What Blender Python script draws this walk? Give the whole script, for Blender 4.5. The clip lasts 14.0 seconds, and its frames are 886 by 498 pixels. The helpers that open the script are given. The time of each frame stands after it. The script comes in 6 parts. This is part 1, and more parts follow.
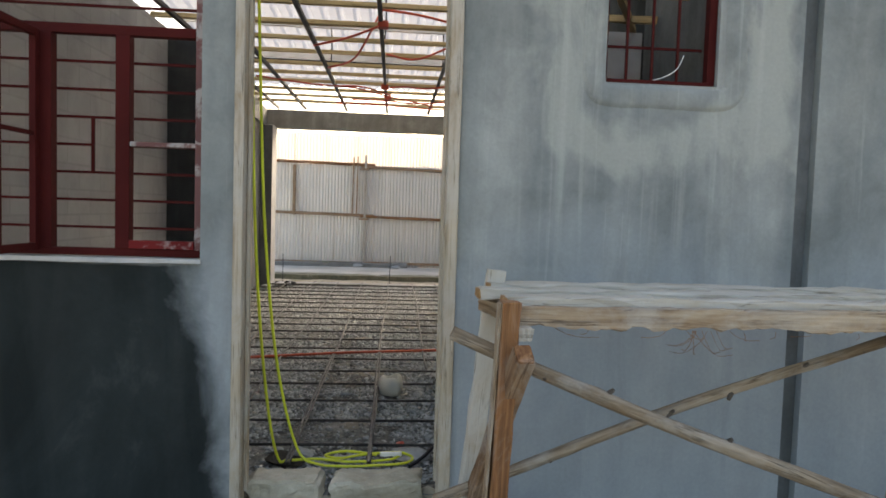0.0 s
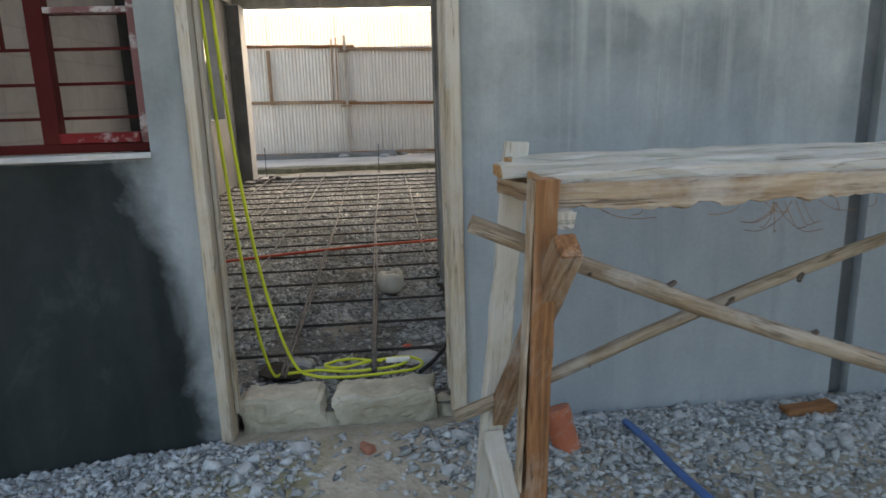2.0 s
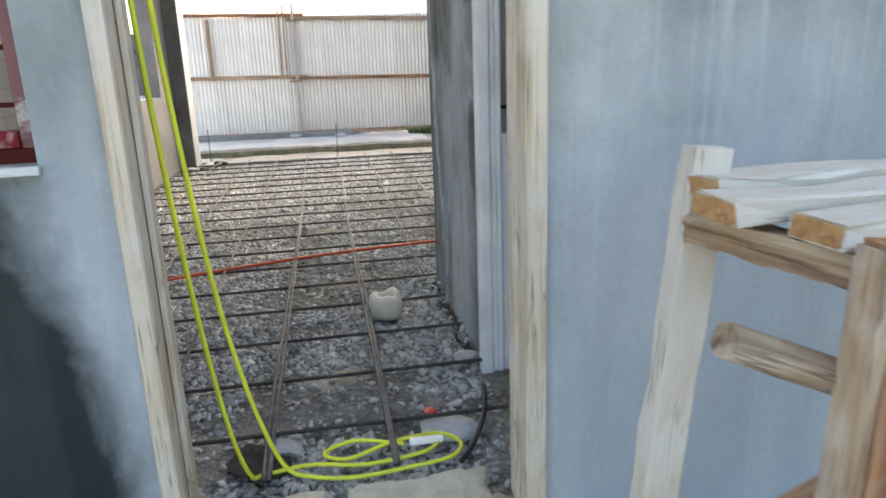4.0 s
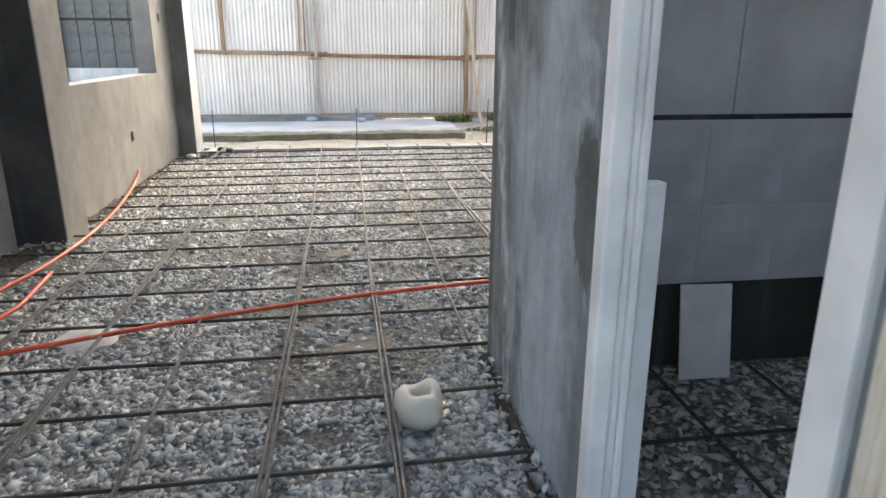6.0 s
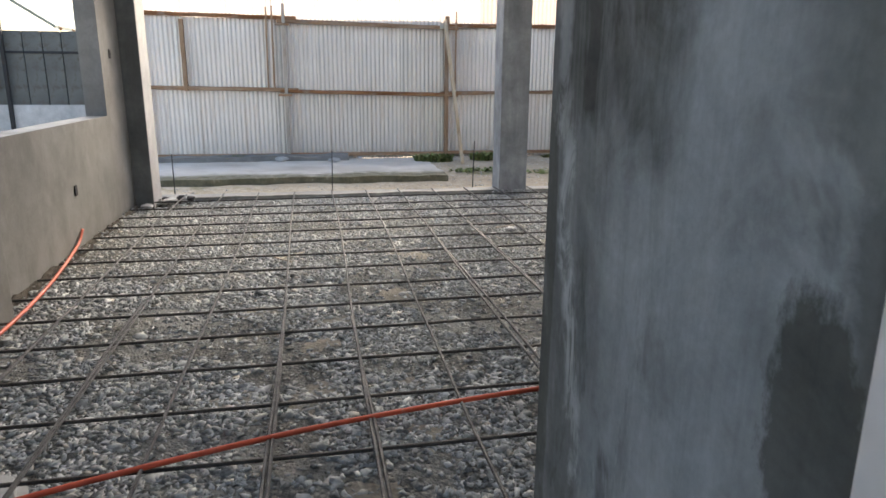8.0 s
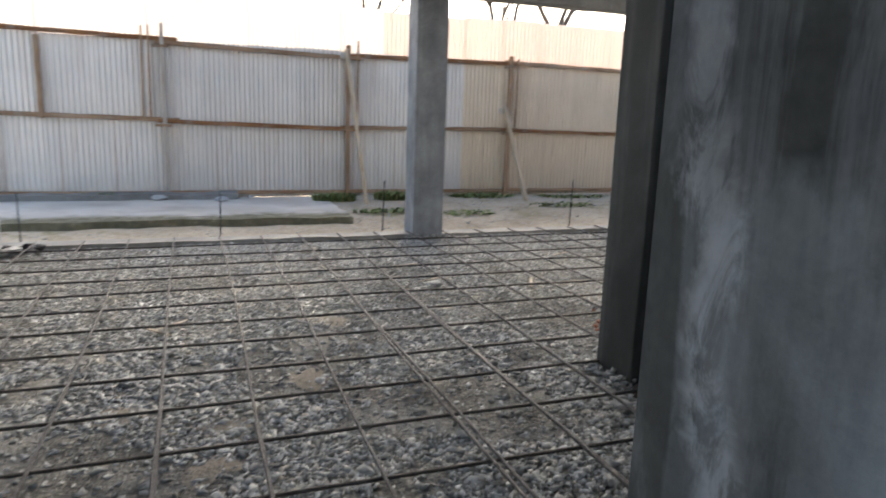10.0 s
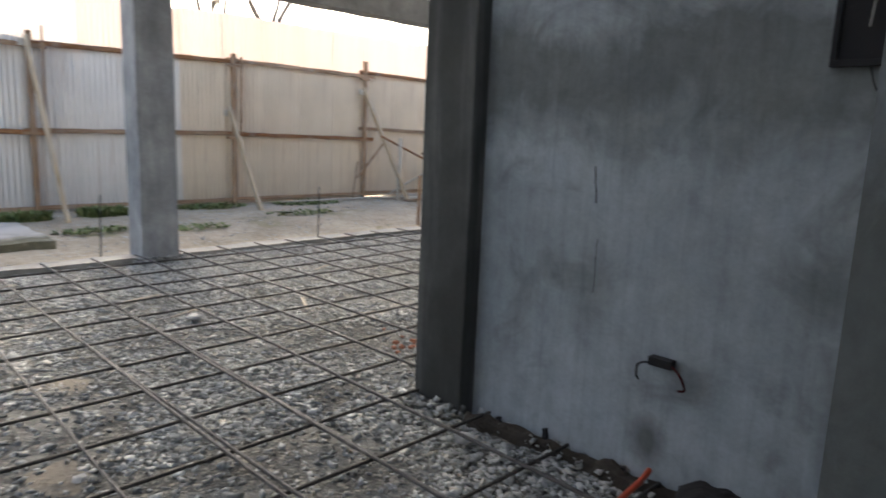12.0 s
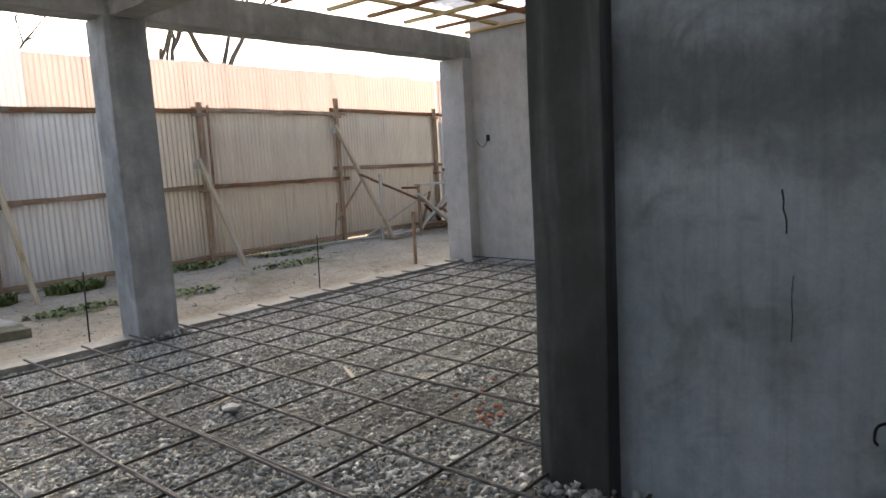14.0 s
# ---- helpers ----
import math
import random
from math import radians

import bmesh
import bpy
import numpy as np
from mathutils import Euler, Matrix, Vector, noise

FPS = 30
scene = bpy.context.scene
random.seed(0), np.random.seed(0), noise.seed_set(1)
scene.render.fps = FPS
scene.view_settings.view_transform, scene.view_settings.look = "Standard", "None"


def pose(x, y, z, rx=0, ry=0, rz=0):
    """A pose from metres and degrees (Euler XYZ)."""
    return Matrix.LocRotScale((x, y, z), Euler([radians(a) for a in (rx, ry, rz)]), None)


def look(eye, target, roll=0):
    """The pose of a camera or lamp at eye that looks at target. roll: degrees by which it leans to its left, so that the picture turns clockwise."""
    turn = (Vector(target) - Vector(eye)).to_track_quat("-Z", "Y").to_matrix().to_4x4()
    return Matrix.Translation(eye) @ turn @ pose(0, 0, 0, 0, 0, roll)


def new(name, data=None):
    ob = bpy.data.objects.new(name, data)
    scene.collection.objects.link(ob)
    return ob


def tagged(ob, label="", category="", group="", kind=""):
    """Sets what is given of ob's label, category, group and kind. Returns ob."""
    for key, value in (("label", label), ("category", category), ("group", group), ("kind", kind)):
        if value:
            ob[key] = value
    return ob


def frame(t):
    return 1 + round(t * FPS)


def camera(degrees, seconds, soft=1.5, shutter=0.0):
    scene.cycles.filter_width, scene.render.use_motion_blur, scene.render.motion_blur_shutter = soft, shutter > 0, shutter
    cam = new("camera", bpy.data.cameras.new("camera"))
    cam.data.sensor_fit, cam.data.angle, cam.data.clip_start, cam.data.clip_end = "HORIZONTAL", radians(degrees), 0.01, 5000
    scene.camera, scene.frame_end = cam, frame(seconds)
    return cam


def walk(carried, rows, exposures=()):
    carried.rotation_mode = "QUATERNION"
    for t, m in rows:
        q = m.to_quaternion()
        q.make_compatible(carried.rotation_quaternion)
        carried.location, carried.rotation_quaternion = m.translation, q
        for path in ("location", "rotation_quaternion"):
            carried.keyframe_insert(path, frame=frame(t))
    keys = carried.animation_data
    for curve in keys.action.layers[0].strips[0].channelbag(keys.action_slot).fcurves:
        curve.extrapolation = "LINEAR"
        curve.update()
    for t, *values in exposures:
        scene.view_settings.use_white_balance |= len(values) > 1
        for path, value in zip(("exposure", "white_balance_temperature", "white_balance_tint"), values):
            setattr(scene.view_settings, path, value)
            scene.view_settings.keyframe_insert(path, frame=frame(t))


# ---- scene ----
cam = camera(66.7, 14.0, 1.6, 0.25)
PATH = [
    (0, (-0.028, 0.102, 1.521), (0.125, 2.093, 1.408), 1.8),
    (0.5, (-0.03, 0.14, 1.482), (0.107, 2.127, 1.298), 3.45),
    (1, (-0.093, 0.255, 1.478), (0.289, 2.197, 1.195), 1.65),
    (1.5, (-0.13, 0.359, 1.461), (0.096, 2.315, 1.111), 2.05),
    (2, (-0.049, 0.619, 1.442), (0.129, 2.56, 0.997), -1.6),
    (2.5, (-0.049, 0.786, 1.45), (-0.035, 2.728, 0.969), -3.05),
    (3, (-0.089, 1.078, 1.421), (0.201, 2.972, 0.847), -2.5),
    (3.5, (-0.233, 1.365, 1.463), (0.21, 3.228, 0.886), -4.9),
    (4, (-0.28, 1.66, 1.444), (0.047, 3.563, 0.922), -2.05),
    (4.2, (-0.29, 1.809, 1.462), (0.012, 3.72, 0.956), -1.05),
    (6.3, (-0.232, 3.125, 1.487), (0.038, 5.021, 0.909), 0.6),
    (6.5, (-0.196, 3.245, 1.521), (0.04, 5.153, 0.97), 1.0),
    (7, (-0.214, 3.483, 1.509), (0.014, 5.397, 0.977), 0.7),
    (7.5, (-0.307, 3.665, 1.592), (0.106, 5.567, 1.143), -0.2),
    (7.7, (-0.335, 3.725, 1.595), (0.042, 5.625, 1.100), 0.4),
    (9.8, (-0.282, 4.734, 1.511), (0.226, 6.612, 1.046), 2.1),
    (10, (-0.355, 4.837, 1.544), (0.341, 6.671, 1.157), 1.9),
    (10.5, (-0.525, 4.963, 1.56), (0.356, 6.73, 1.24), 4.0),
    (11, (-0.536, 5.174, 1.555), (0.458, 6.89, 1.293), 1.2),
    (11.5, (-0.499, 5.4, 1.566), (0.694, 6.978, 1.269), 1.1),
    (12, (-0.497, 5.568, 1.532), (0.905, 6.952, 1.184), 2.3),
    (12.5, (-0.639, 5.82, 1.578), (1.079, 6.772, 1.201), 0.7),
    (13, (-0.646, 6.056, 1.594), (1.002, 7.136, 1.251), 0.2),
    (13.5, (-0.589, 6.324, 1.595), (0.908, 7.619, 1.309), -2.7),
    (14, (-0.556, 6.526, 1.579), (0.951, 7.813, 1.311), -3.2),
]
EXPOSURES = [
    (0.0, 1.72, 7850, 9), (1.5, 1.76, 7850, 9), (2.0, 1.74, 7800, 9), (2.5, 2.06, 7700, 9), (3.0, 2.6, 7700, 9), (3.5, 2.24, 7600, 9),
    (4.0, 2.64, 7250, 9), (4.2, 2.64, 7250, 9), (6.5, 2.88, 7000, 9), (7.0, 2.78, 6900, 9), (7.5, 2.15, 6900, 9), (10.0, 1.82, 6750, 9),
    (10.5, 1.26, 6650, 9), (11.5, 1.26, 6580, 9), (12.0, 1.98, 6700, 9), (12.5, 2.22, 6700, 9), (13.0, 2.38, 6800, 9), (13.5, 1.60, 6720, 9), (14.0, 1.60, 6780, 9),
]
walk(cam, [(t, look(eye, target, roll)) for t, eye, target, roll in PATH], EXPOSURES)

# ---- light ----
world = bpy.data.worlds.new("sky")
scene.world = world
world.use_nodes = True
wn = world.node_tree.nodes
sky = wn.new("ShaderNodeTexSky")
sky.sky_type, sky.sun_disc = "NISHITA", False
sky.sun_elevation, sky.sun_rotation = radians(38), radians(20)
sky.air_density, sky.dust_density = 1.0, 4.0
wn["Background"].inputs["Strength"].default_value = 0.14
world.node_tree.links.new(sky.outputs[0], wn["Background"].inputs[0])
sun = new("sun", bpy.data.lights.new("sun", "SUN"))
sun.data.energy, sun.data.angle, sun.data.color = 1.4, radians(25), (1.0, 0.90, 0.80)
sun.matrix_world = look((6, 20, 9), (0, 4, 0))


# ---- materials ----
class Nodes:
    """A short way to write node materials."""

    def __init__(self, name):
        self.mat = bpy.data.materials.new(name)
        self.mat.use_nodes = True
        self.tree = self.mat.node_tree
        self.bsdf = self.tree.nodes["Principled BSDF"]
        self.out = self.tree.nodes["Material Output"]
        self.coord = self.add("ShaderNodeTexCoord").outputs["Object"]

    def add(self, kind, **inputs):
        n = self.tree.nodes.new(kind)
        for k, v in inputs.items():
            self.put(n.inputs[k.replace("_", " ")], v)
        return n

    def put(self, socket, v):
        if isinstance(v, bpy.types.NodeSocket):
            self.tree.links.new(v, socket)
        else:
            socket.default_value = v

    def scaled(self, sx, sy, sz, off=(0, 0, 0)):
        n = self.add("ShaderNodeMapping", Vector=self.coord, Location=off)
        n.inputs["Scale"].default_value = (sx, sy, sz)
        return n.outputs[0]

    def noise(self, scale, detail=4, rough=0.55, vector=None, distortion=0.0):
        n = self.add("ShaderNodeTexNoise", Vector=vector or self.coord, Scale=scale, Detail=detail, Roughness=rough, Distortion=distortion)
        return n.outputs["Fac"]

    def ramp(self, fac, *stops):
        n = self.add("ShaderNodeValToRGB", Fac=fac)
        while len(n.color_ramp.elements) < len(stops):
            n.color_ramp.elements.new(0.5)
        for e, (p, c) in zip(n.color_ramp.elements, stops):
            e.position, e.color = p, (*c, 1) if len(c) == 3 else c
        return n.outputs[0]

    def grey(self, fac, a, b):
        n = self.add("ShaderNodeMapRange", Value=fac)
        n.inputs[1].default_value, n.inputs[2].default_value = a, b
        return n.outputs[0]

    def mix(self, fac, a, b, kind="MIX"):
        n = self.tree.nodes.new("ShaderNodeMix")
        n.data_type, n.blend_type = "RGBA", kind
        self.put(n.inputs[0], fac)
        self.put(n.inputs[6], (*a, 1) if isinstance(a, tuple) else a)
        self.put(n.inputs[7], (*b, 1) if isinstance(b, tuple) else b)
        return n.outputs[2]

    def math(self, op, a, b=0.0):
        n = self.tree.nodes.new("ShaderNodeMath")
        n.operation = op
        self.put(n.inputs[0], a)
        self.put(n.inputs[1], b)
        return n.outputs[0]

    def axes(self):
        n = self.add("ShaderNodeSeparateXYZ", Vector=self.coord)
        return n.outputs

    def random(self):
        return self.add("ShaderNodeObjectInfo").outputs["Random"]

    def island(self):
        return self.add("ShaderNodeNewGeometry").outputs["Random Per Island"]

    def done(self, color, rough=0.8, bump=None, strength=0.3, distance=0.01, metal=0.0, spec=0.3):
        b = self.bsdf
        self.put(b.inputs["Base Color"], (*color, 1) if isinstance(color, tuple) else color)
        self.put(b.inputs["Roughness"], rough)
        self.put(b.inputs["Metallic"], metal)
        b.inputs["Specular IOR Level"].default_value = spec
        if bump is not None:
            n = self.add("ShaderNodeBump", Height=bump, Strength=strength, Distance=distance)
            self.put(b.inputs["Normal"], n.outputs[0])
        return self.mat


def plaster(name, dark, mid, light, streak=0.5, seed=0.0, blotch=0.9):
    """Bare cement render: clouds, trowel streaks that run down, fine grain."""
    m = Nodes(name)
    clouds = m.noise(blotch, 6, 0.6, m.scaled(1, 1, 1, (seed, seed, seed)), 0.4)
    runs = m.noise(1.0, 5, 0.6, m.scaled(7, 7, 0.55, (seed, 0, seed)), 0.3)
    fine = m.noise(46, 5, 0.65)
    mid_noise = m.noise(5.5, 4, 0.6, None, 0.6)
    base = m.ramp(clouds, (0.3, dark), (0.5, mid), (0.7, light))
    streaks = m.ramp(runs, (0.36, tuple(0.72 * c for c in mid)), (0.52, mid), (0.68, tuple(min(1, 1.3 * c) for c in light)))
    c = m.mix(streak, base, streaks)
    c = m.mix(0.35, c, m.ramp(mid_noise, (0.35, dark), (0.65, light)), "SOFT_LIGHT")
    mott = m.noise(7.0, 8, 0.72, m.scaled(1, 1, 0.7, (seed, 2, 1)), 0.35)
    c = m.mix(0.26, c, m.ramp(mott, (0.33, (0.25, 0.25, 0.25)), (0.5, (0.5, 0.5, 0.5)), (0.68, (0.72, 0.72, 0.72))), "OVERLAY")
    c = m.mix(0.15, c, m.ramp(fine, (0.3, (0.3, 0.3, 0.3)), (0.7, (0.75, 0.75, 0.75))), "OVERLAY")
    h = m.math("ADD", m.math("MULTIPLY", fine, 0.35), m.noise(3, 4, 0.6))
    return m.done(c, m.grey(runs, -0.6, 1.3), h, 0.35, 0.012, spec=0.25)


MAT = {}
MAT["render"] = plaster("grey_cement_render", (0.29, 0.30, 0.305), (0.39, 0.405, 0.41), (0.50, 0.51, 0.515))
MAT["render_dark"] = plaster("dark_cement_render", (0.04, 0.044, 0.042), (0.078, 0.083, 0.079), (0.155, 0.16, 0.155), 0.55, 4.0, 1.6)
# near-black tone that paints the shade on a column's front face
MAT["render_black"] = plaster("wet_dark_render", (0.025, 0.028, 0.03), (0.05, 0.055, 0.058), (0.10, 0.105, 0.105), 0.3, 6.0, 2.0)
MAT["render_light"] = plaster("light_cement_render", (0.39, 0.39, 0.38), (0.48, 0.475, 0.46), (0.57, 0.565, 0.55), 0.15, 9.0, 1.4)
MAT["render_mid"] = plaster("sandy_cement_render", (0.185, 0.182, 0.174), (0.235, 0.231, 0.222), (0.30, 0.296, 0.285), 0.12, 9.0, 1.4)
MAT["column"] = plaster("column_render", (0.20, 0.21, 0.215), (0.30, 0.315, 0.325), (0.42, 0.435, 0.445), 0.25, 21.0, 3.0)
# darker render with shade in its colour, for the wall joint and a column face
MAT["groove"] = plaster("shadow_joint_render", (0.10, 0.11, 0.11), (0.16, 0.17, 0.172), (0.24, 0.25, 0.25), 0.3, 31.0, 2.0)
MAT["beam"] = plaster("cast_concrete", (0.22, 0.22, 0.205), (0.30, 0.30, 0.28), (0.40, 0.40, 0.37), 0.25, 14.0, 2.2)


def facade():
    """Cement render with a damp, near-black field of freshly skimmed render below the window sill."""
    m = Nodes("facade_cement_render")
    ax = m.axes()
    clouds = m.noise(0.9, 6, 0.6, None, 0.5)
    runs = m.noise(1.0, 4, 0.55, m.scaled(3.4, 3.4, 0.42), 0.7)
    drips = m.ramp(m.noise(1.0, 4, 0.7, m.scaled(17, 17, 0.55, (3, 0, 2)), 0.3), (0.60, (0, 0, 0)), (0.72, (1, 1, 1)))
    where = m.ramp(m.noise(1.2, 4, 0.6, m.scaled(1, 1, 0.8, (1, 4, 6)), 0.6), (0.42, (0, 0, 0)), (0.56, (1, 1, 1)))
    mott = m.noise(4.5, 8, 0.7, m.scaled(1, 1, 0.6, (5, 2, 1)), 0.4)
    fine = m.noise(50, 5, 0.65)
    mid = m.noise(3.2, 5, 0.6, None, 0.8)
    base = m.ramp(clouds, (0.3, (0.165, 0.185, 0.185)), (0.5, (0.245, 0.268, 0.265)), (0.70, (0.345, 0.365, 0.35)))
    streaks = m.ramp(runs, (0.33, (0.15, 0.17, 0.17)), (0.52, (0.255, 0.275, 0.265)), (0.67, (0.42, 0.435, 0.41)))
    c = m.mix(0.40, base, streaks)
    c = m.mix(m.math("MULTIPLY", m.math("MULTIPLY", drips, where), 0.38), c, (0.45, 0.465, 0.44))
    c = m.mix(0.22, c, m.ramp(mid, (0.35, (0.25, 0.25, 0.25)), (0.65, (0.7, 0.7, 0.7))), "OVERLAY")
    c = m.mix(0.26, c, m.ramp(mott, (0.33, (0.28, 0.28, 0.28)), (0.5, (0.5, 0.5, 0.5)), (0.68, (0.70, 0.70, 0.70))), "OVERLAY")
    haze = m.math("SUBTRACT", m.noise(1.8, 5, 0.6, m.scaled(1, 1, 0.7, (8, 1, 2)), 0.5), 0.5)
    # a pale limy field round the small window, ragged below, that runs down in trails
    swing = m.math("MULTIPLY", haze, 0.85)
    across = m.math("SUBTRACT", m.math("ABSOLUTE", m.math("SUBTRACT", ax[0], 1.28)), 0.37)
    below = m.math("SUBTRACT", 2.09, ax[2])
    ring = m.math("ADD", m.math("MAXIMUM", across, below), swing)
    inner = m.grey(ring, 0.02, 0.10)
    outer = m.grey(ring, 0.33, 0.24)
    lime = m.math("MULTIPLY", inner, outer)
    lime = m.math("MULTIPLY", lime, m.grey(m.noise(2.6, 5, 0.65, m.scaled(1, 1, 0.5, (3, 3, 8)), 0.5), 0.30, 0.48))
    c = m.mix(m.math("MULTIPLY", lime, 0.62), c, (0.43, 0.45, 0.41))
    low_zone = m.grey(m.math("ADD", ax[2], m.math("MULTIPLY", haze, 1.3)), 1.55, 1.05)
    c = m.mix(m.math("MULTIPLY", low_zone, 0.48), c, (0.375, 0.42, 0.455))
    fall = m.grey(m.math("ADD", ax[2], m.math("MULTIPLY", haze, 0.9)), 1.15, 1.45)
    trail = m.ramp(m.noise(1.0, 3, 0.6, m.scaled(15, 15, 0.45, (1, 6, 3)), 0.35), (0.54, (0, 0, 0)), (0.68, (1, 1, 1)))
    side = m.grey(m.math("ADD", across, swing), 0.40, 0.20)
    trail = m.math("MULTIPLY", trail, m.math("MULTIPLY", side, fall))
    c = m.mix(m.math("MULTIPLY", trail, 0.40), c, (0.46, 0.48, 0.455))
    dark_runs = m.ramp(m.noise(1.0, 4, 0.65, m.scaled(9, 9, 0.7, (2, 3, 9)), 0.4), (0.56, (0, 0, 0)), (0.70, (1, 1, 1)))
    c = m.mix(m.math("MULTIPLY", dark_runs, 0.22), c, (0.19, 0.21, 0.21))
    wob = m.math("MULTIPLY", m.math("SUBTRACT", m.noise(2.2, 5, 0.6, None, 0.4), 0.5), 0.5)
    slant = m.math("MULTIPLY", m.math("SUBTRACT", ax[2], 0.75), 0.14)
    left = m.grey(m.math("ADD", m.math("ADD", ax[0], slant), m.math("MULTIPLY", wob, 0.75)), -0.80, -0.98)
    low = m.grey(m.math("ADD", ax[2], m.math("MULTIPLY", wob, 0.10)), 1.245, 1.225)
    patch = m.math("MULTIPLY", left, low)
    damp = m.ramp(m.noise(1.3, 6, 0.65, None, 0.7), (0.36, (0.009, 0.013, 0.013)), (0.56, (0.019, 0.026, 0.026)), (0.70, (0.056, 0.066, 0.064)))
    damp = m.mix(0.2, damp, m.ramp(runs, (0.4, (0.012, 0.015, 0.015)), (0.7, (0.075, 0.083, 0.08))))
    c = m.mix(patch, c, damp)
    c = m.mix(0.12, c, m.ramp(fine, (0.3, (0.3, 0.3, 0.3)), (0.7, (0.75, 0.75, 0.75))), "OVERLAY")
    h = m.math("ADD", m.math("MULTIPLY", fine, 0.3), m.noise(3, 4, 0.6))
    return m.done(c, 0.8, h, 0.35, 0.012, spec=0.25)


MAT["facade"] = facade()


def blockwork():
    """Thinly rendered hollow blocks, whose courses shine through."""
    m = Nodes("thinly_rendered_blocks")
    sw = m.add("ShaderNodeSeparateXYZ", Vector=m.coord)
    cb = m.add("ShaderNodeCombineXYZ", X=sw.outputs[1], Y=sw.outputs[2])
    br = m.tree.nodes.new("ShaderNodeTexBrick")
    m.put(br.inputs["Vector"], cb.outputs[0])
    for k, v in (("Scale", 1.0), ("Mortar Size", 0.012), ("Mortar Smooth", 0.6), ("Brick Width", 0.4), ("Row Height", 0.2)):
        br.inputs[k].default_value = v
    br.inputs["Color1"].default_value, br.inputs["Color2"].default_value, br.inputs["Mortar"].default_value = (0.36, 0.35, 0.335, 1), (0.30, 0.295, 0.285, 1), (0.25, 0.245, 0.235, 1)
    c = m.mix(0.55, br.outputs["Color"], m.ramp(m.noise(1.8, 6, 0.6, None, 0.5), (0.3, (0.24, 0.235, 0.225)), (0.7, (0.46, 0.45, 0.43))))
    return m.done(c, 0.85, m.noise(20, 5, 0.6), 0.3, 0.01)


MAT["blocks"] = blockwork()


def stained(name, kind):
    """Pale cement render with damp dark fields and, near an edge, white bloom."""
    m = Nodes(name)
    ax = m.axes()
    wob = m.math("MULTIPLY", m.math("SUBTRACT", m.noise(2.6, 6, 0.62, None, 0.9), 0.5), 1.0)
    runs = m.noise(1.0, 5, 0.65, m.scaled(8, 8, 0.6), 0.4)
    pale = m.ramp(m.noise(1.1, 6, 0.6, None, 0.5), (0.3, (0.265, 0.31, 0.333)), (0.55, (0.385, 0.443, 0.472)), (0.75, (0.49, 0.553, 0.588)))
    pale = m.mix(0.16, pale, m.ramp(runs, (0.35, (0.28, 0.30, 0.32)), (0.65, (0.54, 0.57, 0.60))))
    damp = m.ramp(m.noise(2.2, 6, 0.65, None, 0.6), (0.3, (0.045, 0.050, 0.046)), (0.7, (0.135, 0.143, 0.132)))
    if kind == "kitchen":
        fall = m.math("MULTIPLY", m.math("SUBTRACT", runs, 0.5), 0.35)
        top = m.grey(m.math("ADD", m.math("ADD", ax[2], m.math("MULTIPLY", wob, 0.55)), fall), 1.38, 1.68)
        gap = m.grey(m.math("ADD", ax[2], m.math("MULTIPLY", wob, 0.7)), 2.12, 1.92)
        side = m.grey(m.math("ADD", ax[1], m.math("MULTIPLY", wob, 1.6)), 6.15, 5.75)
        spots = m.ramp(m.noise(1.7, 5, 0.6, m.scaled(1, 1, 1, (3, 8, 2)), 0.8), (0.56, (0, 0, 0)), (0.70, (1, 1, 1)))
        f = m.math("MAXIMUM", m.math("MULTIPLY", m.math("MULTIPLY", top, gap), 0.68), m.math("MAXIMUM", m.math("MULTIPLY", side, 0.7), m.math("MULTIPLY", spots, 0.5)))
        c = m.mix(f, pale, damp)
        for y0, z0, ry, rz, share in ((6.62, 0.585, 0.13, 0.10, 0.55), (6.79, 0.29, 0.09, 0.11, 0.75), (6.22, 1.05, 0.16, 0.14, 0.55), (6.05, 0.62, 0.13, 0.30, 0.6), (7.12, 0.86, 0.10, 0.24, 0.32)):
            a = m.math("POWER", m.math("DIVIDE", m.math("SUBTRACT", ax[1], y0), ry), 2.0)
            b = m.math("POWER", m.math("DIVIDE", m.math("SUBTRACT", ax[2], z0), rz), 2.0)
            r = m.math("SUBTRACT", m.math("SQRT", m.math("ADD", a, b)), m.math("MULTIPLY", wob, 1.4))
            c = m.mix(m.math("MULTIPLY", m.grey(r, 1.2, 0.3), share), c, damp)
    else:
        damp_blot = m.ramp(m.noise(3.4, 5, 0.6, m.scaled(1, 1, 0.55, (1, 3, 5)), 0.5), (0.40, (0, 0, 0)), (0.52, (1, 1, 1)))
        reach = m.grey(m.math("ADD", ax[1], m.math("MULTIPLY", wob, 0.5)), 4.84, 4.60)
        strip = m.grey(m.math("ADD", ax[1], m.math("MULTIPLY", wob, 0.25)), 4.60, 4.54)
        near = m.math("MAXIMUM", m.math("MULTIPLY", strip, 0.75), m.math("MULTIPLY", m.math("MULTIPLY", damp_blot, reach), 0.75))
        across = m.math("POWER", m.math("DIVIDE", m.math("SUBTRACT", ax[1], 4.60), 0.12), 2.0)
        upright = m.math("POWER", m.math("DIVIDE", m.math("SUBTRACT", ax[2], 1.06), 0.27), 2.0)
        stain = m.math("SUBTRACT", m.math("SQRT", m.math("ADD", across, upright)), m.math("ADD", m.math("MULTIPLY", wob, 1.3), m.math("MULTIPLY", m.math("SUBTRACT", m.noise(11, 6, 0.7, m.scaled(1, 1, 0.5)), 0.5), 1.6)))
        near = m.math("MAXIMUM", near, m.grey(stain, 1.10, 0.75))
        c = m.mix(m.math("MULTIPLY", near, 0.88), pale, damp)
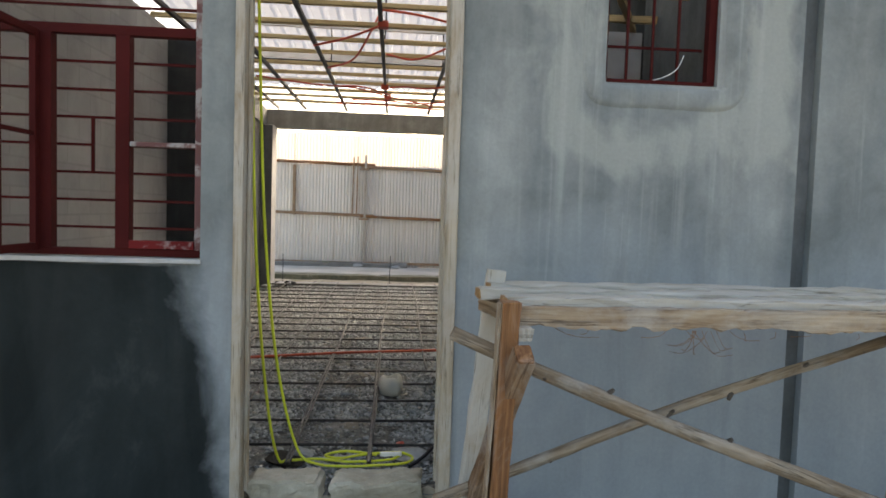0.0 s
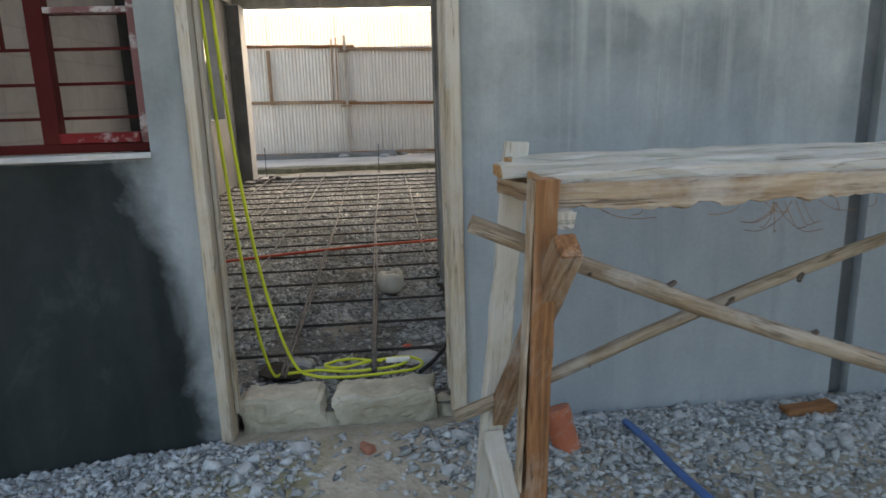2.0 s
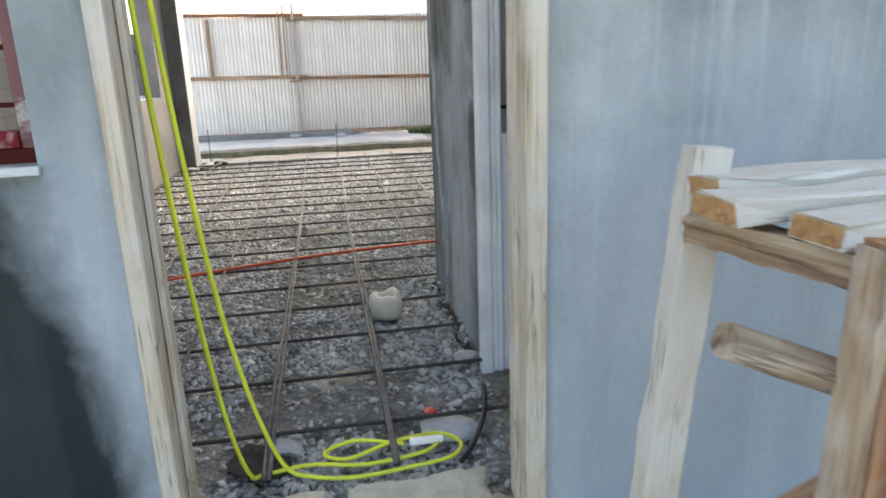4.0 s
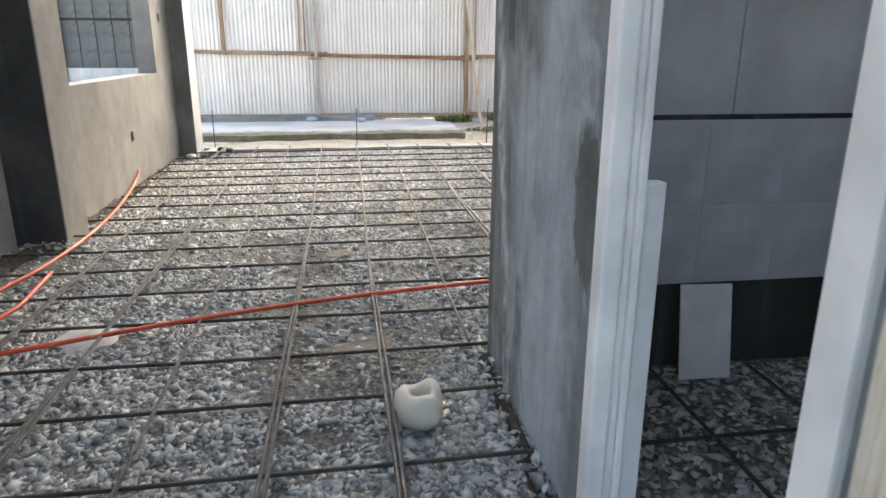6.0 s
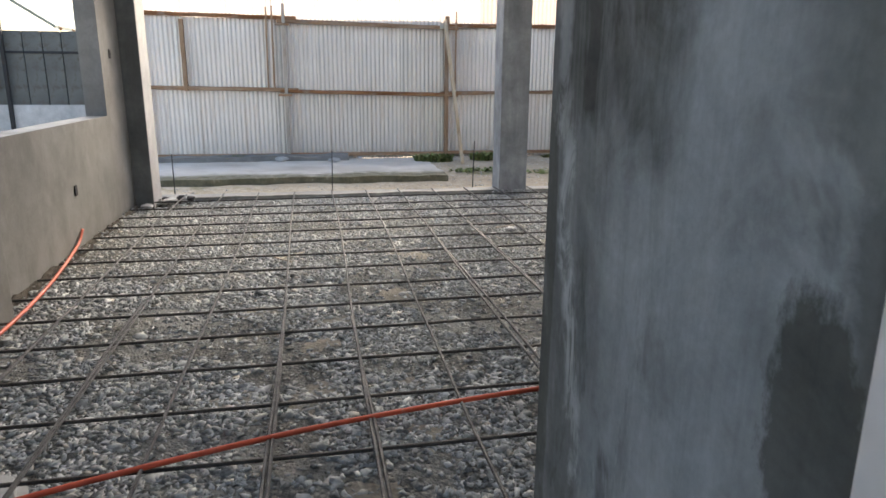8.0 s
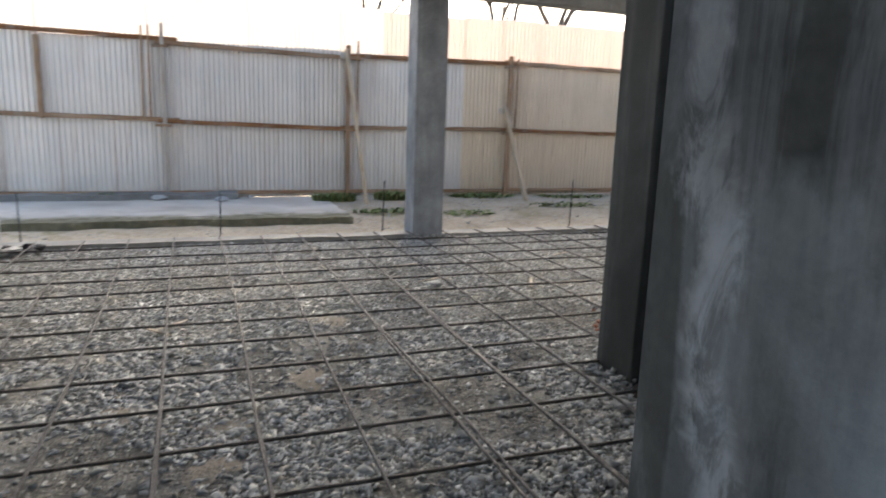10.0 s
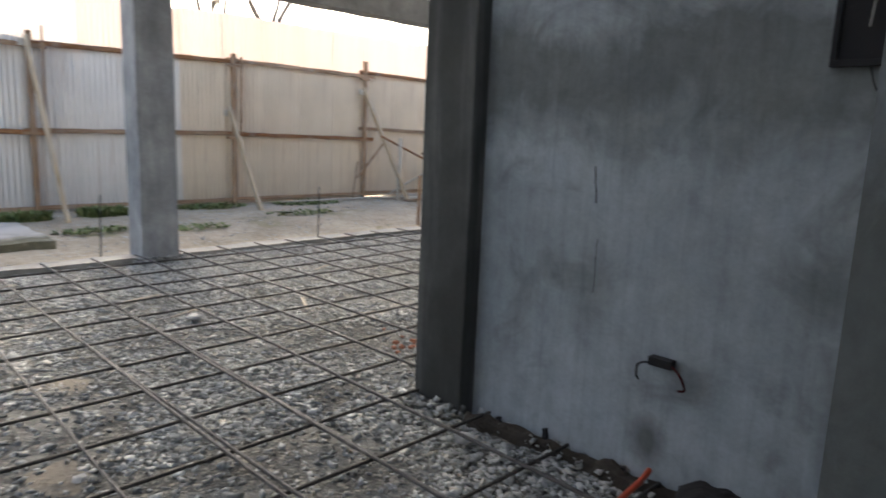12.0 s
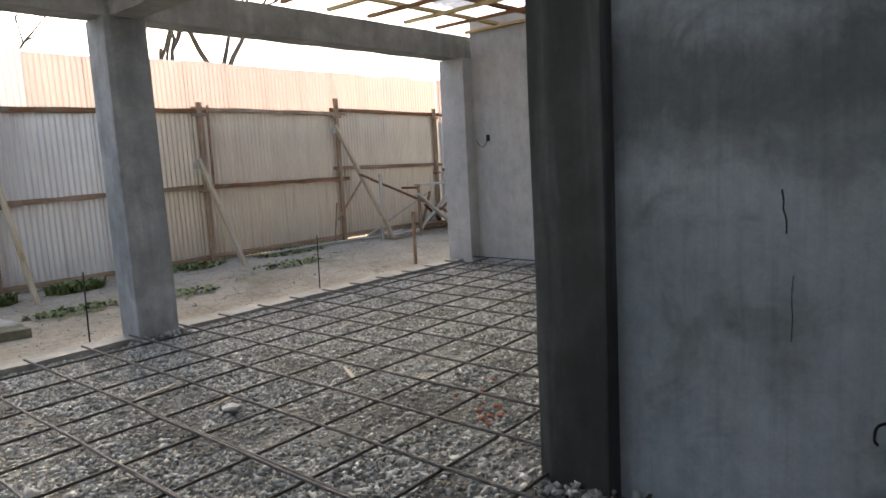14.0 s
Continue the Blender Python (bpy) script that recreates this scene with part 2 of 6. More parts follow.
        edge = m.grey(m.math("ADD", ax[1], m.math("MULTIPLY", wob, 0.07)), 5.665, 5.695)
        top = m.grey(m.math("ADD", ax[2], m.math("MULTIPLY", wob, 0.42)), 1.37, 1.50)
        far = m.grey(m.math("ADD", ax[1], m.math("MULTIPLY", wob, 0.6)), 5.0, 5.3)
        deep = m.grey(m.math("ADD", ax[1], m.math("MULTIPLY", wob, 0.5)), 5.25, 5.5)
        wet = m.math("MAXIMUM", m.math("MAXIMUM", m.math("MULTIPLY", edge, 0.92), m.math("MULTIPLY", deep, 0.62)), m.math("MULTIPLY", m.math("MULTIPLY", top, far), 0.95))
        c = m.mix(wet, c, damp)
        line = m.ramp(m.noise(3.0, 6, 0.68, m.scaled(1, 1.5, 0.42, (2, 5, 1)), 0.7), (0.50, (0, 0, 0)), (0.62, (1, 1, 1)))
        blot = m.ramp(m.noise(4.5, 6, 0.65, m.scaled(1, 1, 0.4, (7, 1, 3)), 0.5), (0.50, (0, 0, 0)), (0.58, (1, 1, 1)))
        c = m.mix(m.math("MULTIPLY", m.math("MULTIPLY", blot, far), 0.65), c, damp)
        c = m.mix(m.math("MULTIPLY", m.math("MULTIPLY", line, far), 0.4), c, (0.36, 0.39, 0.415))
        bend = m.math("MULTIPLY", m.math("SUBTRACT", m.noise(2.2, 5, 0.65, m.scaled(1, 1, 1.3, (6, 2, 9)), 0.6), 0.5), 0.24)
        lean = m.math("MULTIPLY", m.math("SUBTRACT", ax[2], 1.2), -0.18)
        off = m.math("ABSOLUTE", m.math("ADD", m.math("ADD", m.math("SUBTRACT", ax[1], 5.60), bend), lean))
        holes = m.ramp(m.noise(9, 6, 0.7, m.scaled(1, 1, 0.4, (4, 4, 2)), 0.7), (0.43, (0, 0, 0)), (0.53, (1, 1, 1)))
        bloom = m.math("MULTIPLY", m.grey(off, 0.066, 0.028), m.math("MULTIPLY", holes, m.math("SUBTRACT", 1.0, m.math("MULTIPLY", top, 0.5))))
        c = m.mix(m.math("MULTIPLY", bloom, 0.88), c, (0.52, 0.57, 0.60))
    fine = m.noise(48, 5, 0.65)
    mott = m.noise(6.5, 8, 0.72, None, 0.35)
    c = m.mix(0.28, c, m.ramp(mott, (0.33, (0.22, 0.22, 0.22)), (0.5, (0.5, 0.5, 0.5)), (0.68, (0.74, 0.74, 0.74))), "OVERLAY")
    drip = m.noise(1.0, 5, 0.7, m.scaled(15, 15, 0.9, (4, 1, 7)), 0.25)
    c = m.mix(0.24, c, m.ramp(drip, (0.34, (0.26, 0.26, 0.26)), (0.48, (0.5, 0.5, 0.5)), (0.70, (0.66, 0.66, 0.66))), "OVERLAY")
    c = m.mix(0.13, c, m.ramp(fine, (0.3, (0.3, 0.3, 0.3)), (0.7, (0.75, 0.75, 0.75))), "OVERLAY")
    return m.done(c, 0.8, m.math("ADD", m.math("MULTIPLY", fine, 0.35), m.noise(3, 4, 0.6)), 0.35, 0.012, spec=0.25)


MAT["kitchen"] = stained("damp_kitchen_render", "kitchen")
MAT["hall"] = stained("patchy_hall_render", "hall")


def timber(name, dark, mid, light, lime=0.35, random_tint=0.5):
    """Sawn timber along local x, splashed with cement and lime."""
    m = Nodes(name)
    grain = m.noise(1.0, 5, 0.6, m.scaled(2.5, 45, 45), 0.8)
    broad = m.noise(1.0, 4, 0.6, m.scaled(1.2, 9, 9), 0.4)
    c = m.ramp(grain, (0.32, dark), (0.5, mid), (0.68, light))
    c = m.mix(0.4, c, m.ramp(broad, (0.35, dark), (0.65, light)))
    splash = m.ramp(m.noise(4.2, 6, 0.7, m.scaled(0.8, 1.6, 1.6), 0.5), (0.62 - lime * 0.5, (0, 0, 0)), (0.78 - lime * 0.4, (1, 1, 1)))
    c = m.mix(m.math("MULTIPLY", splash, min(1.0, lime * 1.7)), c, (0.55, 0.52, 0.46))
    c = m.mix(m.math("MULTIPLY", m.random(), random_tint), c, m.mix(0.5, c, tuple(x * 0.7 for x in dark)))
    split = m.ramp(m.noise(1.0, 3, 0.5, m.scaled(1.3, 34, 34, (2, 7, 4)), 0.35), (0.47, (0, 0, 0)), (0.495, (1, 1, 1)), (0.52, (0, 0, 0)))
    split = m.math("MULTIPLY", split, m.ramp(m.noise(1.0, 3, 0.6, m.scaled(4, 9, 9, (8, 2, 1))), (0.46, (0, 0, 0)), (0.58, (1, 1, 1))))
    c = m.mix(m.math("MULTIPLY", split, 0.75), c, tuple(x * 0.4 for x in dark))
    knots = m.ramp(m.noise(1.0, 3, 0.5, m.scaled(7, 16, 16, (5, 1, 3)), 0.5), (0.66, (0, 0, 0)), (0.74, (1, 1, 1)))
    c = m.mix(m.math("MULTIPLY", knots, 0.7), c, tuple(x * 0.45 for x in dark))
    return m.done(c, 0.78, m.math("ADD", grain, m.noise(30, 4)), 0.6, 0.006, spec=0.25)


MAT["wood_red"] = timber("orange_brown_lumber", (0.09, 0.035, 0.015), (0.27, 0.115, 0.045), (0.43, 0.22, 0.10), 0.20)
MAT["wood_pale"] = timber("cement_splashed_lumber", (0.37, 0.305, 0.22), (0.47, 0.405, 0.31), (0.57, 0.51, 0.415), 0.55, 0.2)
MAT["wood_ceiling"] = timber("yellow_lumber", (0.42, 0.28, 0.12), (0.60, 0.43, 0.21), (0.74, 0.58, 0.33), 0.1, 0.6)
MAT["wood_jamb"] = timber("pale_door_lumber", (0.30, 0.225, 0.145), (0.45, 0.37, 0.265), (0.58, 0.50, 0.385), 0.38, 0.15)
MAT["wood_rail"] = timber("weathered_brown_lumber", (0.18, 0.10, 0.055), (0.35, 0.215, 0.125), (0.50, 0.35, 0.23), 0.20)
MAT["wood_grey"] = timber("sun_bleached_lumber", (0.30, 0.25, 0.20), (0.45, 0.39, 0.33), (0.58, 0.53, 0.47), 0.3, 0.2)
MAT["wood_brace"] = timber("pale_new_lumber", (0.40, 0.29, 0.17), (0.56, 0.44, 0.29), (0.68, 0.57, 0.42), 0.25, 0.2)
MAT["pole"] = timber("peeled_pole", (0.07, 0.042, 0.024), (0.26, 0.185, 0.115), (0.47, 0.38, 0.28), 0.25, 0.2)


def painted(name, c, wear, worn=0.62, rough=0.5, spec=0.3):
    m = Nodes(name)
    w = m.ramp(m.noise(9, 6, 0.7, None, 0.4), (worn, (0, 0, 0)), (worn + 0.1, (1, 1, 1)))
    v = m.ramp(m.noise(2.5, 4), (0.3, tuple(x * 0.75 for x in c)), (0.7, tuple(min(1, x * 1.2) for x in c)))
    return m.done(m.mix(w, v, wear), rough, m.noise(40, 4), 0.15, 0.003, spec=spec)


MAT["red_steel"] = painted("red_oxide_steel", (0.064, 0.009, 0.008), (0.05, 0.017, 0.014), 0.66, 0.7, 0.10)
MAT["red_bright"] = painted("fresh_red_oxide_steel", (0.15, 0.016, 0.016), (0.30, 0.21, 0.20), 0.56, 0.7, 0.1)
MAT["red_pale"] = painted("cement_smeared_red_steel", (0.17, 0.075, 0.07), (0.36, 0.32, 0.30), 0.5, 0.7)
MAT["white_jamb"] = painted("white_painted_wood", (0.85, 0.85, 0.83), (0.55, 0.52, 0.47), 0.66, 0.55)
MAT["black_steel"] = painted("dark_steel", (0.022, 0.022, 0.024), (0.07, 0.045, 0.03), 0.6, 0.5)
MAT["orange_pvc"] = painted("orange_pvc", (0.52, 0.085, 0.04), (0.40, 0.22, 0.15), 0.62, 0.45)
MAT["orange_pipe"] = painted("dusty_orange_pipe", (0.42, 0.12, 0.06), (0.34, 0.29, 0.25), 0.5, 0.6)
MAT["yellow"] = painted("yellow_cord", (0.62, 0.66, 0.05), (0.5, 0.5, 0.15), 0.75, 0.45)
MAT["white"] = painted("white_plastic", (0.78, 0.78, 0.74), (0.6, 0.6, 0.55), 0.7, 0.4)
MAT["black"] = painted("black_rubber", (0.018, 0.018, 0.02), (0.05, 0.05, 0.05), 0.66, 0.6)
MAT["blue_pipe"] = painted("blue_pipe", (0.06, 0.13, 0.30), (0.15, 0.19, 0.25), 0.6, 0.5)
MAT["carton"] = painted("black_carton", (0.022, 0.02, 0.02), (0.06, 0.055, 0.05), 0.66, 0.6)
MAT["red_box"] = painted("red_plastic", (0.60, 0.09, 0.05), (0.45, 0.12, 0.08), 0.7, 0.45)
MAT["tile"] = painted("pale_grey_tile", (0.56, 0.585, 0.60), (0.46, 0.475, 0.48), 0.68, 0.35)
MAT["tile_white"] = painted("white_board", (0.70, 0.71, 0.71), (0.55, 0.55, 0.54), 0.7, 0.5)


def rebar_steel(name, dark, mid, rust):
    m = Nodes(name)
    n = m.noise(12, 5, 0.7)
    c = m.ramp(n, (0.35, dark), (0.58, mid), (0.76, rust))
    wv = m.add("ShaderNodeTexWave", Vector=m.coord, Scale=60.0, Distortion=0.3)
    return m.done(c, 0.6, wv.outputs["Fac"], 0.5, 0.002, metal=0.15)


MAT["rebar"] = rebar_steel("ribbed_steel", (0.022, 0.021, 0.020), (0.048, 0.045, 0.042), (0.085, 0.052, 0.036))
# lengthwise bars: the same steel with sheen painted in as a lighter grey
MAT["rebar_grey"] = rebar_steel("dusty_ribbed_steel", (0.05, 0.05, 0.05), (0.115, 0.114, 0.113), (0.10, 0.082, 0.068))


def stone(name, dark, mid, light, warm):
    m = Nodes(name)
    r = m.island()
    c = m.ramp(r, (0.05, dark), (0.45, mid), (0.9, light), (0.99, warm))
    c = m.mix(0.35, c, m.ramp(m.noise(70, 4, 0.7), (0.35, dark), (0.7, light)))
    dust = m.ramp(m.noise(1.6, 5, 0.65, m.scaled(1, 1, 1, (4, 9, 0)), 0.6), (0.46, (0, 0, 0)), (0.64, (1, 1, 1)))
    c = m.mix(m.math("MULTIPLY", dust, 0.38), c, (0.41, 0.405, 0.355))
    return m.done(c, 0.85, m.noise(120, 3), 0.3, 0.003)


MAT["stones"] = stone("crushed_stone", (0.075, 0.082, 0.083), (0.355, 0.375, 0.372), (0.63, 0.655, 0.65), (0.48, 0.44, 0.36))


def earth(name, dark, mid, light, green=None, pebbles=False):
    m = Nodes(name)
    big = m.noise(0.7, 6, 0.62, None, 0.5)
    small = m.noise(14, 6, 0.7)
    c = m.mix(0.5, m.ramp(big, (0.32, dark), (0.5, mid), (0.68, light)), m.ramp(small, (0.3, dark), (0.5, mid), (0.7, light)))
    if green:
        g = m.ramp(m.noise(1.1, 6, 0.7, m.scaled(1, 1, 1, (7, 3, 0)), 0.6), (0.56, (0, 0, 0)), (0.68, (1, 1, 1)))
        c = m.mix(m.math("MULTIPLY", g, 0.7), c, green)
    vor = m.add("ShaderNodeTexVoronoi", Vector=m.coord, Scale=45.0)
    if pebbles:
        vor2 = m.add("ShaderNodeTexVoronoi", Vector=m.coord, Scale=80.0)
        tone = m.add("ShaderNodeSeparateColor", Color=vor.outputs["Color"]).outputs[0]
        cells = m.ramp(tone, (0.1, tuple(0.5 * x for x in dark)), (0.6, tuple(0.55 * x for x in mid)), (0.95, tuple(0.8 * x for x in light)))
        # shade in the chinks between pebbles, painted as darker cell edges
        gap = m.ramp(vor.outputs["Distance"], (0.35, (1, 1, 1)), (0.62, (0.35, 0.35, 0.35)))
        cells = m.mix(0.8, cells, gap, "MULTIPLY")
        sand = m.ramp(m.noise(1.5, 5, 0.65, None, 0.6), (0.48, (1, 1, 1)), (0.62, (0, 0, 0)))
        c = m.mix(m.math("MULTIPLY", sand, 0.75), c, cells)
        small = m.math("ADD", small, m.math("MULTIPLY", vor2.outputs["Distance"], -0.8))
    h = m.math("ADD", m.math("MULTIPLY", vor.outputs["Distance"], -1.2 if pebbles else 0.6), small)
    return m.done(c, 0.95, h, 0.6, 0.015, spec=0.15)


MAT["fill"] = earth("gravel_fill", (0.085, 0.09, 0.09), (0.225, 0.232, 0.222), (0.39, 0.372, 0.32), None, True)
MAT["wet_soil"] = earth("damp_dark_soil", (0.03, 0.026, 0.022), (0.055, 0.048, 0.04), (0.10, 0.09, 0.075))
MAT["soil"] = earth("dusty_soil", (0.19, 0.16, 0.115), (0.385, 0.338, 0.262), (0.53, 0.48, 0.395), (0.17, 0.165, 0.07))


def mossy_slab():
    m = Nodes("mossy_concrete")
    ax = m.axes()
    wob = m.math("SUBTRACT", m.noise(2.0, 6, 0.65, None, 0.6), 0.5)
    c = m.ramp(m.noise(1.3, 6, 0.62, None, 0.6), (0.3, (0.40, 0.375, 0.33)), (0.55, (0.54, 0.515, 0.465)), (0.75, (0.64, 0.62, 0.57)))
    edge = m.grey(m.math("ADD", ax[1], m.math("MULTIPLY", wob, 1.1)), 14.48, 14.16)
    moss = m.ramp(m.noise(6, 6, 0.7), (0.4, (0.07, 0.072, 0.036)), (0.6, (0.15, 0.14, 0.085)), (0.75, (0.34, 0.315, 0.25)))
    c = m.mix(m.math("MULTIPLY", edge, 0.88), c, moss)
    return m.done(c, 0.9, m.noise(18, 6, 0.65), 0.5, 0.02, spec=0.2)


MAT["slab"] = mossy_slab()
MAT["block"] = plaster("hollow_block_concrete", (0.29, 0.262, 0.20), (0.41, 0.38, 0.305), (0.54, 0.51, 0.43), 0.1, 5.0, 3.5)


def sheet_metal(name, dull, mid, bright):
    """Galvanised corrugated sheet with dull zinc and rust streaks."""
    m = Nodes(name)
    runs = m.noise(1.0, 5, 0.65, m.scaled(8, 8, 0.6), 0.5)
    big = m.noise(0.8, 5, 0.6)
    c = m.ramp(big, (0.3, dull), (0.55, mid), (0.75, bright))
    rust = m.ramp(runs, (0.58, (0, 0, 0)), (0.74, (1, 1, 1)))
    c = m.mix(m.math("MULTIPLY", rust, 0.4), c, (0.40, 0.27, 0.17))
    c = m.mix(m.math("MULTIPLY", m.random(), 0.28), c, (0.45, 0.42, 0.39))
    return m.done(c, 0.36, m.noise(25, 4), 0.1, 0.003, metal=0.45, spec=0.4)


MAT["sheet"] = sheet_metal("galvanised_sheet", (0.74, 0.715, 0.68), (0.86, 0.825, 0.785), (0.92, 0.895, 0.86))
# copy for the right-hand sheets, the warm low-sun glow mixed into its colour
MAT["sheet_warm"] = sheet_metal("yellowed_galvanised_sheet", (0.72, 0.60, 0.455), (0.86, 0.73, 0.565), (0.93, 0.81, 0.66))


def translucent_sheet(name, c, share):
    m = Nodes(name)
    runs = m.noise(1.0, 5, 0.65, m.scaled(6, 6, 0.6), 0.5)
    col = m.mix(runs, tuple(x * 0.85 for x in c), tuple(min(1, x * 1.1) for x in c))
    d = m.add("ShaderNodeBsdfDiffuse", Color=col)
    t = m.add("ShaderNodeBsdfTranslucent", Color=col)
    mx = m.add("ShaderNodeMixShader", Fac=share)
    m.put(mx.inputs[1], d.outputs[0])
    m.put(mx.inputs[2], t.outputs[0])
    m.put(m.out.inputs["Surface"], mx.outputs[0])
    return m.mat


MAT["fibre_pale"] = translucent_sheet("milky_fibreglass_sheet", (0.82, 0.745, 0.695), 0.38)
# pinker copy of the upper sheet; the sun's glow is in the base colour
MAT["fibre"] = translucent_sheet("pinkish_fibreglass_sheet", (0.77, 0.61, 0.53), 0.36)
MAT["roof"] = translucent_sheet("milky_roof_sheet", (0.55, 0.575, 0.63), 0.42)
MAT["far_panel"] = painted("weathered_grey_panel", (0.135, 0.14, 0.132), (0.11, 0.105, 0.09), 0.5, 0.8)
MAT["blue_cloth"] = painted("blue_cloth", (0.06, 0.13, 0.33), (0.10, 0.18, 0.38), 0.5, 0.9)
MAT["far_roof"] = painted("grey_green_roof", (0.22, 0.25, 0.22), (0.3, 0.3, 0.28), 0.55, 0.7)


def leafage():
    m = Nodes("leaves")
    c = m.ramp(m.island(), (0.0, (0.035, 0.06, 0.018)), (0.6, (0.06, 0.10, 0.03)), (1.0, (0.12, 0.15, 0.05)))
    return m.done(c, 0.6)


MAT["leaf"] = leafage()


def weed_green():
    m = Nodes("weeds")
    c = m.ramp(m.island(), (0.0, (0.07, 0.10, 0.03)), (0.5, (0.14, 0.19, 0.06)), (1.0, (0.28, 0.28, 0.13)))
    return m.done(c, 0.6)


MAT["weed"] = weed_green()
MAT["bark"] = timber("bark", (0.06, 0.045, 0.035), (0.12, 0.095, 0.075), (0.2, 0.17, 0.14), 0.05)


# ---- mesh tools ----
def mesh_object(name, verts, faces, mat, parent=None, label="", smooth=False):
    me = bpy.data.meshes.new(name)
    me.from_pydata(verts, [], faces)
    me.update()
    if smooth:
        me.polygons.foreach_set("use_smooth", [True] * len(me.polygons))
    me.materials.append(mat)
    ob = new(name, me)
    if parent:
        ob.parent = parent
    if label:
        tagged(ob, label)
    return ob


def part(name, bm, mat, parent=None, label=""):
    """Links a bmesh as one mesh object under a thing or a part."""
    me = bpy.data.meshes.new(name)
    bmesh.ops.recalc_face_normals(bm, faces=bm.faces)
    bm.to_mesh(me)
    bm.free()
    me.materials.append(mat)
    ob = new(name, me)
    if parent:
        ob.parent = parent
    if label:
        tagged(ob, label)
    return ob


def thing(name, label, category, group="", kind="", at=(0, 0, 0)):
    e = new(name)
    e.location = at
    e.empty_display_size = 0.1
    return tagged(e, label, category, group, kind)


def setting(ob, label, category):
    return tagged(ob, label, category, kind="structure")


def add_box(bm, x0, y0, z0, x1, y1, z1, bevel=0.0, jitter=0.0):
    vs = [bm.verts.new((x, y, z)) for x in (x0, x1) for y in (y0, y1) for z in (z0, z1)]
    fs = [bm.faces.new([vs[i] for i in q]) for q in ((0, 1, 3, 2), (4, 6, 7, 5), (0, 4, 5, 1), (2, 3, 7, 6), (0, 2, 6, 4), (1, 5, 7, 3))]
    if jitter:
        for v in vs:
            v.co += Vector([random.uniform(-jitter, jitter) for _ in range(3)])
    if bevel:
        edges = list({e for f in fs for e in f.edges})
        bmesh.ops.bevel(bm, geom=edges, offset=bevel, segments=2, affect="EDGES", profile=0.6)
    return bm


def box(name, x0, y0, z0, x1, y1, z1, mat, parent=None, label="", bevel=0.004, jitter=0.0):
    return part(name, add_box(bmesh.new(), x0, y0, z0, x1, y1, z1, bevel, jitter), mat, parent, label)


def along(p0, p1, roll=0.0):
    """The pose whose local x runs from p0 to p1."""
    d = Vector(p1) - Vector(p0)
    a = d.normalized()
    ref = Vector((0, 1, 0)) if abs(a.z) > 0.85 else Vector((0, 0, 1))
    b = ref.cross(a).normalized()
    c = a.cross(b)
    turn = Matrix((a, b, c)).transposed().to_4x4()
    return Matrix.Translation(p0) @ turn @ Matrix.Rotation(roll, 4, "X"), d.length


def lumber(name, p0, p1, w, h, mat, parent=None, label="", rough=0.004, roll=0.0, cuts=6):
    """A sawn length of timber from p0 to p1, w wide, h high, a little out of true."""
    m, length = along(p0, p1, roll)
    rng = random.Random(hash((round(p0[0], 3), round(p0[1], 3), round(p0[2], 3), round(p1[0], 3))) & 0xFFFF)
    verts, faces = [], []
    c = min(w, h) * 0.09
    ring = [(-w / 2 + c, -h / 2), (w / 2 - c, -h / 2), (w / 2, -h / 2 + c), (w / 2, h / 2 - c), (w / 2 - c, h / 2), (-w / 2 + c, h / 2), (-w / 2, h / 2 - c), (-w / 2, -h / 2 + c)]
    for i in range(cuts + 1):
        x = length * i / cuts
        for y, z in ring:
            verts.append((x + (rng.uniform(-rough, rough) if i in (0, cuts) else 0), y + rng.uniform(-rough, rough), z + rng.uniform(-rough, rough)))
    for i in range(cuts):
        for k in range(8):
            a, b = i * 8 + k, i * 8 + (k + 1) % 8
            faces.append((a, b, b + 8, a + 8))
    faces += [tuple(range(7, -1, -1)), tuple(cuts * 8 + k for k in range(8))]
    ob = mesh_object(name, verts, faces, mat, parent, label)
    ob.matrix_basis = m
    return ob


def log(name, p0, p1, r0, r1, mat, parent=None, label="", knots=5, bend=0.012):
    """A peeled pole with a taper, slight bends and knots."""
    m, length = along(p0, p1)
    rng = random.Random(int(abs(p0[0] * 977 + p1[2] * 331) * 100) & 0xFFFF)
    n, sides = 36, 12
    marks = [(rng.uniform(0.06, 0.94) * length, rng.uniform(0, 6.28)) for _ in range(knots)]
    ph = rng.uniform(0, 6)
    verts, faces = [], []
    for i in range(n + 1):
        x = length * i / n
        r = r0 + (r1 - r0) * i / n
        oy, oz = bend * math.sin(x * 3.1 + ph), bend * math.cos(x * 2.3 + ph)
        for k in range(sides):
            a = 2 * math.pi * k / sides
            rr = r * (1 + 0.10 * noise.noise((x * 7, math.cos(a) * 1.5 + ph, math.sin(a) * 1.5)))
            for kx, ka in marks:
                d = ((x - kx) / 0.028) ** 2 + (math.sin((a - ka) / 2) / 0.28) ** 2
                rr += 0.011 * math.exp(-d)
            verts.append((x, oy + rr * math.cos(a), oz + rr * math.sin(a)))
    for i in range(n):
        for k in range(sides):
            a, b = i * sides + k, i * sides + (k + 1) % sides
            faces.append((a, b, b + sides, a + sides))
    faces += [tuple(range(sides - 1, -1, -1)), tuple(n * sides + k for k in range(sides))]
    ob = mesh_object(name, verts, faces, mat, parent, label)
    ob.data.polygons.foreach_set("use_smooth", [len(p.vertices) == 4 for p in ob.data.polygons])
    ob.matrix_basis = m
    return ob


